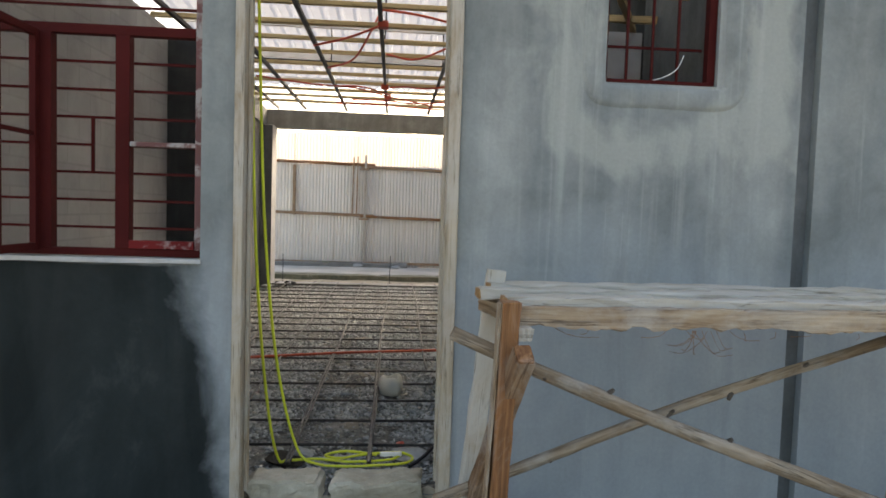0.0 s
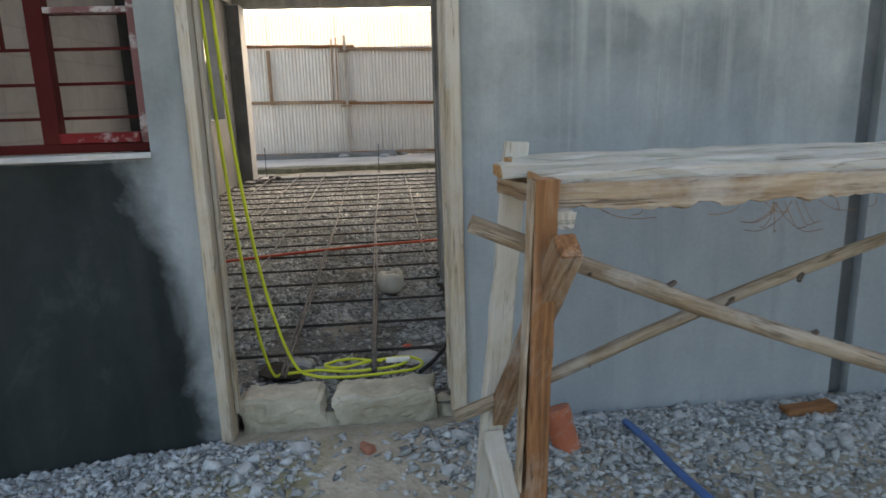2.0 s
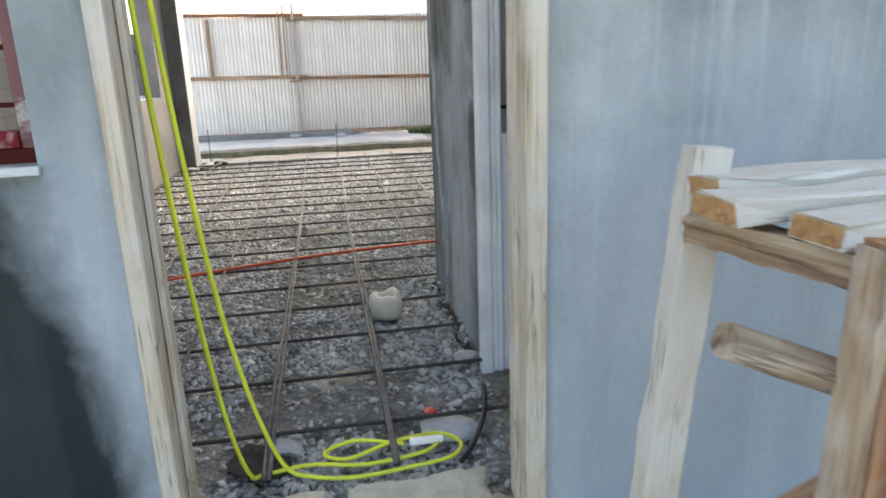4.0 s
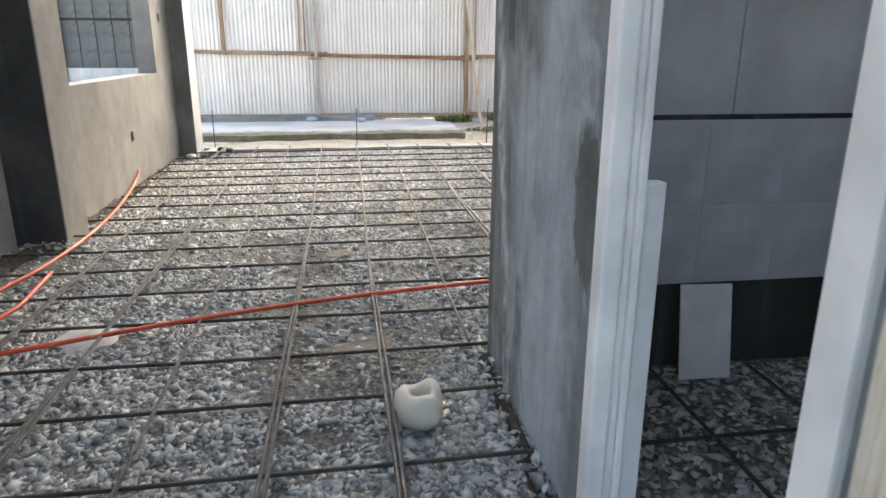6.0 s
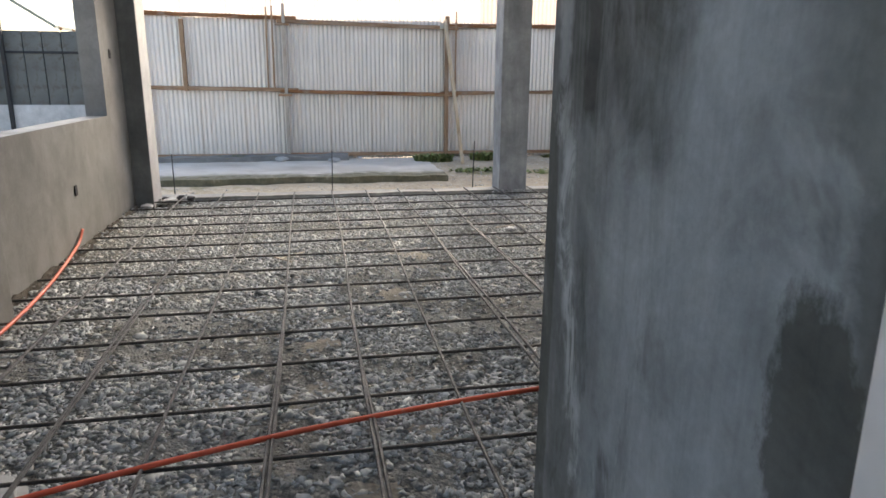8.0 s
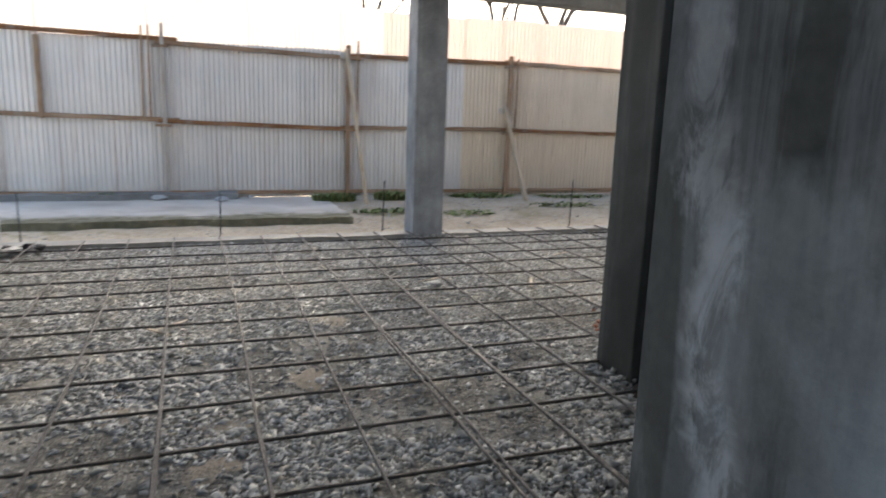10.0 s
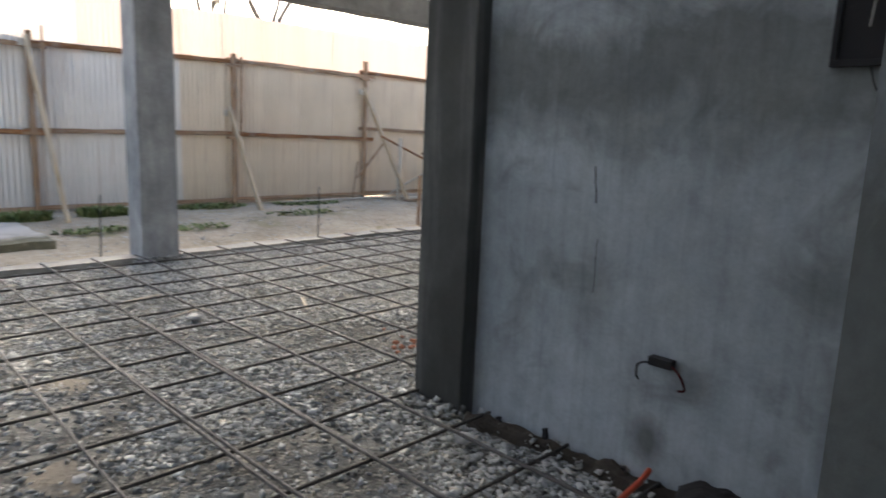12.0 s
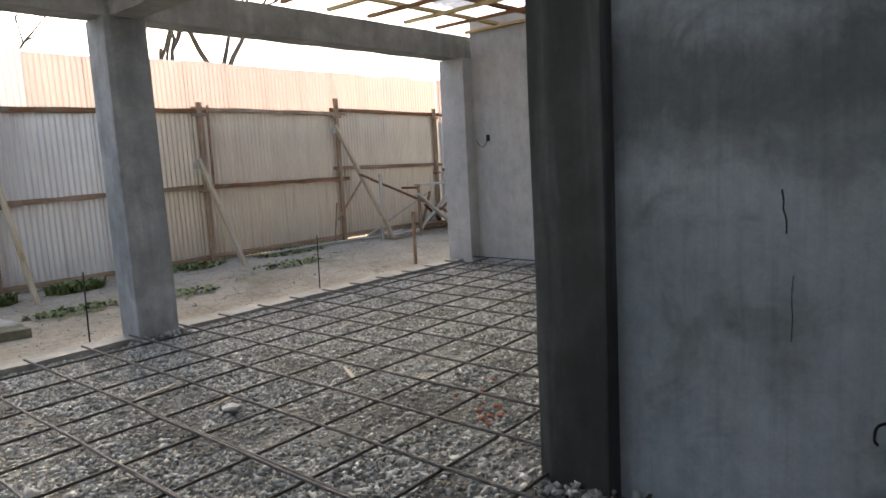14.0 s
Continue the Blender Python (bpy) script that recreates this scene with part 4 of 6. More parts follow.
# ---- windows ----
def steel_window(name, x0, x1, z0, z1, y, mullions, label, sash=None):
    win = thing(name, label, "window", kind="structure")
    fr = 0.035
    bm = bmesh.new()
    add_box(bm, x0, y, z0, x1, y + 0.05, z0 + fr, 0.003)
    add_box(bm, x0, y, z1 - fr, x1, y + 0.05, z1, 0.003)
    add_box(bm, x0, y, z0 + fr, x0 + fr, y + 0.05, z1 - fr, 0.003)
    part("window_frame", bm, MAT["red_steel"], win)
    box("window_jamb", x1 - fr, y, z0 + fr, x1, y + 0.05, z1 - fr, MAT["red_pale"], win, "red jamb smeared with cement", 0.003)
    box("transom", x0 + fr, y, 2.285, x1 - fr, y + 0.05, 2.33, MAT["red_steel"], win, "", 0.003)
    for mx in mullions:
        box("mullion", mx - 0.032, y - 0.004, z0 + fr, mx + 0.032, y + 0.054, 2.285, MAT["red_steel"], win, "", 0.003)
    lock = mullions[-1] - 0.165
    for i in range(int((z1 - z0 - 0.08) / 0.1295)):
        z = z0 + 0.131 + 0.1295 * i
        spans = ((x0 + fr, lock + 0.006), (mullions[-1] + 0.028, x1 - fr)) if i == 3 else ((x0 + fr, x1 - fr),)
        for a, b in spans:
            box("grille_bar", a, y + 0.060, z - 0.006, b, y + 0.072, z + 0.006, MAT["red_steel"], win, "", 0.0)
    box("lock_bar", lock - 0.007, y + 0.073, z0 + 0.39, lock + 0.007, y + 0.085, z0 + 0.65, MAT["red_steel"], win, "", 0.0)
    box("rail", mullions[-1] + 0.033, y - 0.002, z0 + 0.515, x1 - fr, y + 0.045, z0 + 0.537, MAT["red_pale"], win, "paler red sash rail", 0.002)
    box("lower_rail", mullions[-1] + 0.033, y - 0.012, z0 + 0.037, x1 - fr, y + 0.04, z0 + 0.075, MAT["red_bright"], win, "brighter red lower rail", 0.003)
    if sash:
        hinge, width, turn = sash
        s = new("sash")
        s.parent = win
        s.location, s.rotation_euler = (hinge, y - 0.01, z0 + 0.02), (0, 0, radians(turn))
        h = 2.27 - z0
        for nm, a in (("stile", (0, -0.03, 0, 0.035, 0, h)), ("stile", (width - 0.035, -0.03, 0, width, 0, h)), ("sash_rail", (0.035, -0.03, 0, width - 0.035, 0, 0.035)), ("sash_rail", (0.035, -0.03, h - 0.035, width - 0.035, 0, h)), ("sash_rail", (0.035, -0.02, h * 0.52, width - 0.035, -0.005, h * 0.52 + 0.02))):
            box(nm, *a, MAT["red_steel"], s, "", 0.003)
        tube("tie", [(width - 0.05, -0.045, h * 0.52 + 0.05), (width + 0.01, -0.05, h * 0.52 + 0.0), (width + 0.02, -0.02, h * 0.52 + 0.06), (width - 0.12, -0.05, h * 0.52 + 0.10)], 0.008, MAT["wood_pale"], s, "pale rope tied round the stile", 6, 6)
    return win


steel_window("window_1", -2.12, -0.925, 1.262, 2.80, 3.365, (-1.64, -1.29), "red oxide steel casement window with a barred grille and an open sash", (-1.655, 0.33, -91))
steel_window("window_2", 2.50, 3.75, 1.312, 2.80, 3.365, (2.66, 3.05), "red oxide steel casement window with a barred grille")
lumber("window_ledge", (-2.15, 3.335, 1.244), (-0.92, 3.335, 1.246), 0.03, 0.022, MAT["render_light"], None, "", 0.003)
setting(bpy.data.objects["window_ledge"], "thin pale cement ledge under the window", "trim")

small = thing("window_3", "small high bathroom window with a thin red steel frame", "window", kind="structure")
bm = bmesh.new()
add_box(bm, 0.985, 3.37, 2.17, 1.545, 3.42, 2.195, 0.002)
add_box(bm, 0.985, 3.37, 2.195, 1.0, 3.42, 2.85, 0.002)
add_box(bm, 1.505, 3.37, 2.195, 1.545, 3.42, 2.85, 0.002)
part("window_frame", bm, MAT["red_steel"], small)
for x in (1.115, 1.245, 1.375):
    box("grille_bar", x - 0.006, 3.425, 2.195, x + 0.006, 3.437, 2.85, MAT["red_steel"], small, "", 0.0)
box("grille_bar", 1.0, 3.438, 2.36, 1.505, 3.45, 2.372, MAT["red_steel"], small, "", 0.0)
tube("wire", [(1.24, 3.40, 2.198), (1.28, 3.375, 2.21), (1.33, 3.38, 2.235), (1.37, 3.40, 2.27), (1.40, 3.41, 2.33)], 0.0030, MAT["white"], small, "loose white wire on the sill", 5, 5)


def render_band(points, w, h):
    """A soft raised band of trowelled render along a line on the front wall."""
    line = smooth_points(points, 8)
    bm, rows = bmesh.new(), []
    for i, q in enumerate(line):
        d = (line[min(i + 1, len(line) - 1)] - line[max(i - 1, 0)]).normalized()
        side = Vector((-d.z, 0, d.x))
        row = []
        for k in range(9):
            u = k / 4 - 1
            lift = h * math.sqrt(max(0.0, 1 - abs(u) ** 2.6)) * (1 + 0.25 * noise.noise(q * 6 + Vector((u, 0, 0))))
            row.append(bm.verts.new(q + side * (u * w / 2 + 0.006 * noise.noise(q * 5)) + Vector((0, -lift, 0))))
        rows.append(row)
    for a, b in zip(rows, rows[1:]):
        for k in range(8):
            bm.faces.new((a[k], a[k + 1], b[k + 1], b[k]))
    return bm


surround = thing("trim_3", "soft raised band of cement render round the small window", "trim", kind="structure")
o = part("band", render_band([(0.925, 3.342, 3.0), (0.925, 3.342, 2.5), (0.925, 3.342, 2.22), (0.945, 3.342, 2.13), (1.03, 3.342, 2.105), (1.3, 3.342, 2.105), (1.53, 3.342, 2.105), (1.615, 3.342, 2.13), (1.635, 3.342, 2.22), (1.635, 3.342, 2.5), (1.635, 3.342, 3.0)], 0.115, 0.016), MAT["facade"], surround)
o.data.polygons.foreach_set("use_smooth", [True] * len(o.data.polygons))

# ---- bathroom ----
jamb = thing("door_frame", "white painted bathroom door frame with a stepped profile", "door frame", kind="structure")
box("jamb", 0.362, 4.440, 0.05, 0.418, 4.505, 2.24, MAT["white_jamb"], jamb, "", 0.009)
box("rebate", 0.420, 4.453, 0.05, 0.442, 4.505, 2.24, MAT["white_jamb"], jamb, "", 0.004)
box("stop", 0.444, 4.446, 0.05, 0.466, 4.505, 2.24, MAT["white_jamb"], jamb, "", 0.005)
box("head", 0.362, 3.70, 2.17, 0.466, 4.438, 2.24, MAT["white_jamb"], jamb, "", 0.005)
box("jamb", 0.362, 3.622, 0.05, 0.466, 3.698, 2.24, MAT["white_jamb"], jamb, "", 0.006)
ob = box("white_board", 0.469, 4.458, 0.07, 0.522, 4.503, 1.165, MAT["tile_white"], None, "", 0.003)
tagged(ob, "white painted board standing behind the bathroom door frame", "board")
ob = box("spare_tile", -0.12, 0, 0, 0.12, 0.009, 0.42, MAT["tile_white"], None, "", 0.002)
ob.matrix_basis = pose(1.28, 5.42, 0.085, -12, 1.5, 0)
tagged(ob, "pale spare floor tile leaning on the bathroom wall", "tile")

tiled = thing("tile_panel", "pale grey square wall tiles in two courses", "wall tiles", kind="structure")
tile_me = None
for k in range(5):
    for r in range(2):
        x0, z = 0.55 + 0.36 * k, 0.475 + 0.36 * r
        if x0 + 0.30 > 2.0:
            continue
        if tile_me is None:
            b = add_box(bmesh.new(), 0, 0, 0, 0.358, 0.010, 0.358, 0.002)
            o = part("tile", b, MAT["tile"], tiled)
            tile_me = o.data
        else:
            o = new("tile", tile_me)
            o.parent = tiled
        o.location = (x0, 5.585, z)
for k in range(2):
    for r in range(2):
        o = box("large_tile", 0.745 + 0.62 * k, 5.590, 1.215 + 0.91 * r, 1.36 + 0.62 * k, 5.598, 2.12 + 0.91 * r, MAT["tile"], tiled, "", 0.002)

# ---- rebar mat ----


def bar_mesh(name, length, seed, mat, r):
    rng = random.Random(seed)
    n, sides = max(6, int(length / 0.3)), 6
    verts, faces = [], []
    ph = rng.uniform(0, 6)
    for i in range(n + 1):
        x = length * i / n
        oy, oz = 0.012 * math.sin(x * 0.9 + ph) + 0.006 * noise.noise((x, ph, 0)), 0.006 * noise.noise((x * 1.4, ph, 3))
        for k in range(sides):
            a = 2 * math.pi * k / sides
            verts.append((x, oy + r * math.cos(a), oz + r * math.sin(a)))
    for i in range(n):
        for k in range(sides):
            a, b = i * sides + k, i * sides + (k + 1) % sides
            faces.append((a, b, b + sides, a + sides))
    me = bpy.data.meshes.new(name)
    me.from_pydata(verts, [], faces)
    me.materials.append(mat)
    return me


mat_room = thing("rebar_mat", "grid of grey steel reinforcing bars laid over the gravel", "rebar")
RB = random.Random(3)


LONG = (MAT["rebar_grey"], 0.0088)
CROSS = (MAT["rebar"], 0.0085)


def rebar(p0, p1, seed, kind=CROSS):
    m, length = along(p0, p1)
    o = new("rebar", bar_mesh("rebar", length, seed, *kind))
    o.parent = mat_room
    o.matrix_basis = m


for k in range(-5, 17):
    x = -0.105 + 0.44 * k
    j = RB.uniform(-0.02, 0.02)
    y0 = 3.66 if x < 0.3 else (5.80 if x < 1.9 else 8.16)
    if -2.3 < x < 7.1:
        rebar((x + j - 0.01, y0, 0.158), (x - j + 0.02, 12.54, 0.158), k, LONG)
        if k % 3 != 1 and y0 < 8:
            rebar((x + j + 0.014, y0, 0.158), (x + j + 0.004, y0 + 4.1 + 0.5 * (k % 2), 0.158), 40 + k, LONG)
for k in range(-3, 17):
    y = 5.345 + 0.453 * k
    j = RB.uniform(-0.02, 0.02)
    x1 = 0.36 if y < 5.75 else (1.97 if y < 8.15 else 7.1)
    x0 = -2.52 if y < 7.8 else -2.30
    if y < 12.5:
        rebar((x0, y + j - 0.02, 0.141), (x1, y - j + 0.02, 0.141), 100 + k)
for k in range(3):
    rebar((0.60 + 0.44 * k, 3.6, 0.122), (0.62 + 0.44 * k, 5.5, 0.122), 200 + k)
    rebar((0.56, 3.9 + 0.5 * k, 0.134), (1.97, 3.92 + 0.5 * k, 0.134), 210 + k)


def starter(x, y, h, lean=0.0):
    """An upright end of a reinforcing bar."""
    o = tube("starter_bar", [(x, y, -0.05), (x + lean * 0.5, y, h * 0.5), (x + lean, y, h)], 0.007, MAT["rebar"], None, "", 3, 6)
    return tagged(o, "rusty upright end of a reinforcing bar at the floor edge", "rebar", "upright bars along the floor edge")


for x, h, l in ((-2.05, 0.62, 0.0), (-0.05, 0.63, 0.01), (1.88, 0.74, 0.02), (4.57, 0.74, 0.02)):
    starter(x, 12.90, h, l)

# ---- pipes, hoses and cords on the floor ----
ob = tube("orange_hose", [(-2.30, 5.76, 0.16), (-1.63, 6.01, 0.162), (-1.1, 6.21, 0.163), (-0.35, 6.43, 0.163), (0.5, 6.59, 0.162), (1.1, 6.66, 0.152), (1.665, 6.735, 0.15), (1.90, 6.755, 0.155), (1.985, 6.76, 0.175)], 0.0122, MAT["orange_pvc"], None, "", 10, 8)
tagged(ob, "orange flexible conduit lying across the steel bars", "conduit")
ob = tube("orange_hose", [(-2.33, 10.15, 0.26), (-2.31, 9.9, 0.17), (-2.18, 8.9, 0.15), (-2.11, 8.0, 0.155), (-2.13, 7.3, 0.155), (-2.22, 6.8, 0.15), (-2.32, 6.3, 0.15)], 0.0122, MAT["orange_pvc"], None, "", 10, 8)
tagged(ob, "orange flexible conduit running along the low wall", "conduit")
ob = tube("orange_hose", [(-2.04, 7.14, 0.155), (-2.01, 6.85, 0.155), (-2.0, 6.5, 0.15), (-2.14, 6.05, 0.15), (-2.33, 5.7, 0.15)], 0.0122, MAT["orange_pvc"], None, "", 10, 8)
tagged(ob, "short orange conduit end lying on the gravel", "conduit")

cord = thing("extension_cord", "bright yellow extension cord hanging down and coiled in the doorway", "cord")
tube("strand", [(-0.735, 3.53, 2.74), (-0.735, 3.54, 2.2), (-0.72, 3.56, 1.5), (-0.69, 3.60, 0.9), (-0.65, 3.66, 0.42), (-0.605, 3.71, 0.165), (-0.55, 3.72, 0.15), (-0.40, 3.74, 0.15), (-0.22, 3.70, 0.15), (-0.02, 3.73, 0.15), (0.06, 3.80, 0.15)], 0.0075, MAT["yellow"], cord, "", 12, 8)
tube("strand", [(-0.715, 3.53, 2.74), (-0.70, 3.55, 2.2), (-0.675, 3.57, 1.5), (-0.63, 3.61, 0.9), (-0.57, 3.64, 0.50), (-0.49, 3.66, 0.22), (-0.40, 3.66, 0.155), (-0.25, 3.63, 0.152), (-0.08, 3.65, 0.15), (0.07, 3.68, 0.15), (0.12, 3.76, 0.15), (0.05, 3.84, 0.15), (-0.12, 3.82, 0.15), (-0.28, 3.74, 0.155), (-0.36, 3.80, 0.15), (-0.25, 3.86, 0.15), (-0.08, 3.79, 0.155)], 0.0075, MAT["yellow"], cord, "", 12, 8)
box("plug", -0.06, 3.775, 0.15, 0.06, 3.80, 0.172, MAT["white"], cord, "white plastic plug", 0.006)
ob = tube("rubber_cord", [(0.10, 3.66, 0.14), (0.15, 3.72, 0.15), (0.20, 3.82, 0.15), (0.26, 3.98, 0.15), (0.31, 4.2, 0.14)], 0.010, MAT["black"], None, "", 8, 8)
tagged(ob, "black rubber cord lying on the gravel by the doorway", "cord")


MAT["cream"] = painted("cream_plastic", (0.66, 0.62, 0.52), (0.50, 0.46, 0.38), 0.62, 0.5)


def cut_jug():
    """A cut-off plastic container with a ragged open top."""
    rng = random.Random(5)
    prof = [(0.045, 0.0), (0.075, 0.01), (0.092, 0.045), (0.094, 0.085), (0.085, 0.118), (0.068, 0.138), (0.050, 0.142), (0.040, 0.128), (0.040, 0.10), (0.030, 0.075), (0.001, 0.07)]
    n = 28
    verts, faces = [], []
    for j, (r, z) in enumerate(prof):
        for k in range(n):
            a = 2 * math.pi * k / n
            w = 1 + (0.05 if j < 4 else 0.13) * math.sin(3 * a + j * 0.2) + 0.04 * noise.noise((math.cos(a) * 2, math.sin(a) * 2, z * 20))
            dz = 0.009 * math.sin(3 * a + 0.9) + 0.004 * math.sin(2 * a + 0.7) if 4 <= j <= 8 else 0
            verts.append((r * w * math.cos(a), r * w * math.sin(a), z + dz))
    for j in range(len(prof) - 1):
        for k in range(n):
            a, b = j * n + k, j * n + (k + 1) % n
            faces.append((a, b, b + n, a + n))
    faces.append(tuple(range(n - 1, -1, -1)))
    ob = mesh_object("plastic_container", verts, faces, MAT["cream"], smooth=True)
    ob.matrix_basis = pose(0.0, 5.23, 0.098, 4, -3, 30)
    return tagged(ob, "cream plastic container with its top cut off, standing on gravel", "container")


cut_jug()


# ---- work bench outside ----
def lump(name, x, y, z, size, mat, seed, label="", category="", squash=0.7, parent=None, group=""):
    bm = bmesh.new()
    bmesh.ops.create_icosphere(bm, subdivisions=2, radius=1.0)
    off = Vector((seed * 1.7, seed * 0.9, seed * 2.3))
    for v in bm.verts:
        k = 1 + 0.45 * noise.noise(v.co * 1.1 + off) + 0.15 * noise.noise(v.co * 3 + off)
        v.co = Vector((v.co.x * size * k, v.co.y * size * k * 0.8, v.co.z * size * squash * k))
    ob = part(name, bm, mat, parent)
    ob.location = (x, y, z)
    ob.rotation_euler = (0, 0, seed)
    if label:
        tagged(ob, label, category, group)
    return ob


MAT["wood_mixed"] = timber("stained_lumber", (0.11, 0.05, 0.024), (0.27, 0.15, 0.08), (0.44, 0.31, 0.20), 0.28, 0.2)
MAT["wood_torn"] = timber("torn_orange_lumber", (0.10, 0.045, 0.02), (0.30, 0.13, 0.05), (0.44, 0.25, 0.12), 0.05, 0.2)
MAT["wood_beam"] = timber("waney_cement_stained_lumber", (0.10, 0.05, 0.025), (0.36, 0.24, 0.14), (0.56, 0.45, 0.32), 0.30, 0.15)
MAT["wood_end"] = timber("sawn_orange_end_grain", (0.26, 0.13, 0.05), (0.40, 0.21, 0.085), (0.50, 0.31, 0.15), 0.08, 0.2)
bench = thing("scaffold_bench", "makeshift builder's bench of cement-splashed planks, sawn posts and peeled poles", "bench")


def gnarled(name, p0, p1, w, h, mat, label, seed, waney=0.018):
    """A rough-sawn length whose lower edge is torn and uneven, with splits along its face."""
    m, length = along(p0, p1)
    n = int(length / 0.018)
    ring = [(-0.5, -0.5), (-0.18, -0.54), (0.2, -0.52), (0.5, -0.46), (0.5, -0.2), (0.48, 0.02), (0.5, 0.22), (0.47, 0.46), (0.2, 0.5), (-0.2, 0.5), (-0.48, 0.47), (-0.5, 0.2), (-0.48, 0.0), (-0.5, -0.25)]
    verts, faces = [], []
    k = len(ring)
    for i in range(n + 1):
        x = length * i / n
        drop = waney * (noise.noise((x * 5, seed, 0)) + 0.7 * noise.noise((x * 17, seed, 3)) + 0.4 * noise.noise((x * 45, seed, 5)))
        for j, (u, v) in enumerate(ring):
            y, z = u * w, v * h
            if v < -0.4:
                z += drop
            chip = 0.006 * noise.noise((x * 9, j * 0.7, seed)) + 0.003 * noise.noise((x * 40, j * 1.3, seed))
            verts.append((x + (0.012 * noise.noise((j * 0.9, seed, 1)) if i in (0, n) else 0), y * (1 + chip * 8), z + chip))
    for i in range(n):
        for j in range(k):
            a, b = i * k + j, i * k + (j + 1) % k
            faces.append((a, b, b + k, a + k))
    faces += [tuple(range(k - 1, -1, -1)), tuple(n * k + j for j in range(k))]
    ob = mesh_object(name, verts, faces, mat, bench, label)
    ob.matrix_basis = m
    return ob


for y, z, w, x0 in ((2.450, 1.211, 0.100, 0.375), (2.578, 1.221, 0.112, 0.30), (2.716, 1.229, 0.108, 0.355)):
    lumber("plank", (x0, y, z), (3.35, y + 0.01, z + 0.01), w, 0.036, MAT["wood_pale"], bench, "", 0.006, 0.0, 30)
    lumber("sawn_end", (x0 - 0.006, y, z), (x0 + 0.004, y, z), w * 0.93, 0.030, MAT["wood_end"], bench, "orange sawn end of a plank", 0.002, 0.0, 1)
gnarled("beam", (0.395, 2.372, 1.169), (3.30, 2.382, 1.181), 0.046, 0.070, MAT["wood_beam"], "pale beam with a torn brown underside", 3)
gnarled("ledger", (0.435, 2.36, 1.163), (0.345, 2.70, 1.163), 0.060, 0.052, MAT["wood_beam"], "cross-piece under the planks", 9, 0.008)
lumber("post", (0.333, 2.305, -0.05), (0.372, 2.300, 1.228), 0.060, 0.072, MAT["wood_red"], bench, "orange-brown sawn post", 0.003, 0.0, 14)
lumber("cement_smear", (0.301, 2.308, 0.35), (0.337, 2.302, 1.225), 0.006, 0.062, MAT["wood_beam"], bench, "cement smear down the side of the post", 0.002, 0.0, 18)
lumber("post", (0.272, 2.775, -0.05), (0.392, 2.760, 1.290), 0.075, 0.060, MAT["wood_pale"], bench, "pale cement-splashed post", 0.004, 0.0, 12)
lumber("cleat", (0.395, 2.335, 1.118), (0.452, 2.335, 1.116), 0.070, 0.045, MAT["wood_pale"], bench, "", 0.003)
lumber("brace", (0.398, 2.175, 1.075), (0.325, 2.80, 0.30), 0.060, 0.072, MAT["wood_mixed"], bench, "brown-stained brace with a pale sawn end", 0.004, 0.0, 10)
lumber("sawn_end", (0.3985, 2.1705, 1.0805), (0.3978, 2.176, 1.074), 0.055, 0.067, MAT["wood_red"], bench, "orange sawn end of the brace", 0.002, 0.0, 1)
lumber("brace", (0.30, 2.74, 0.29), (0.345, 2.38, -0.03), 0.07, 0.045, MAT["wood_pale"], bench, "", 0.004, 0.0, 8)
POLES = (((0.187, 2.345, 1.112), (2.75, 2.375, 0.10), 0.0245, 0.029, (0.13, 0.21, 0.31, 0.38, 0.56)), ((0.17, 2.755, 0.365), (2.35, 2.68, 1.185), 0.024, 0.020, (0.22, 0.43, 0.55, 0.68, 0.80)))
for p, q, r0, r1, marks in POLES:
    log("pole", p, q, r0, r1, MAT["pole"], bench, "", 9)
    for i, t in enumerate(marks):
        c = Vector(p).lerp(Vector(q), t)
        stub_end = c + Vector((0.022 if i % 2 else -0.018, -0.018, 0.026 if i % 2 else -0.022))
        log("knot", c, stub_end, 0.012, 0.007, MAT["bark"], bench, "", 0, 0.0)
lumber("leg", (1.995, 2.60, -0.03), (2.115, 2.60, 1.42), 0.075, 0.060, MAT["wood_mixed"], bench, "brown leg whose pale top stands above the planks", 0.004, 0.0, 12)
lumber("leg", (2.62, 2.58, -0.03), (1.995, 2.52, 1.145), 0.075, 0.055, MAT["wood_pale"], bench, "", 0.004, 0.0, 12)
lumber("cleat", (1.86, 2.50, 0.40), (2.10, 2.60, 0.385), 0.07, 0.03, MAT["wood_pale"], bench, "", 0.004)
lumber("ledger", (2.02, 2.36, 1.145), (2.04, 2.80, 1.148), 0.06, 0.055, MAT["wood_mixed"], bench)
lumber("post", (3.20, 2.32, -0.02), (3.22, 2.31, 1.19), 0.075, 0.05, MAT["wood_red"], bench)
lumber("post", (3.20, 2.78, -0.02), (3.22, 2.76, 1.19), 0.075, 0.05, MAT["wood_pale"], bench)
HAIR = random.Random(12)
for k in range(20):
    x = 1.02 + 0.16 * HAIR.random() if k < 11 else HAIR.uniform(0.5, 1.9)
    long = HAIR.uniform(0.03, 0.11) if k < 11 else HAIR.uniform(0.01, 0.04)
    dx = HAIR.uniform(-0.09, 0.10)
    tube("splinter", [(x, 2.365, 1.13), (x + dx * 0.4, 2.355, 1.125 - long * 0.4), (x + dx, 2.36, 1.125 - long * 0.75), (x + dx * 1.6, 2.355, 1.125 - long * 0.7)], 0.0009, MAT["wood_torn"], bench, "", 3, 4)

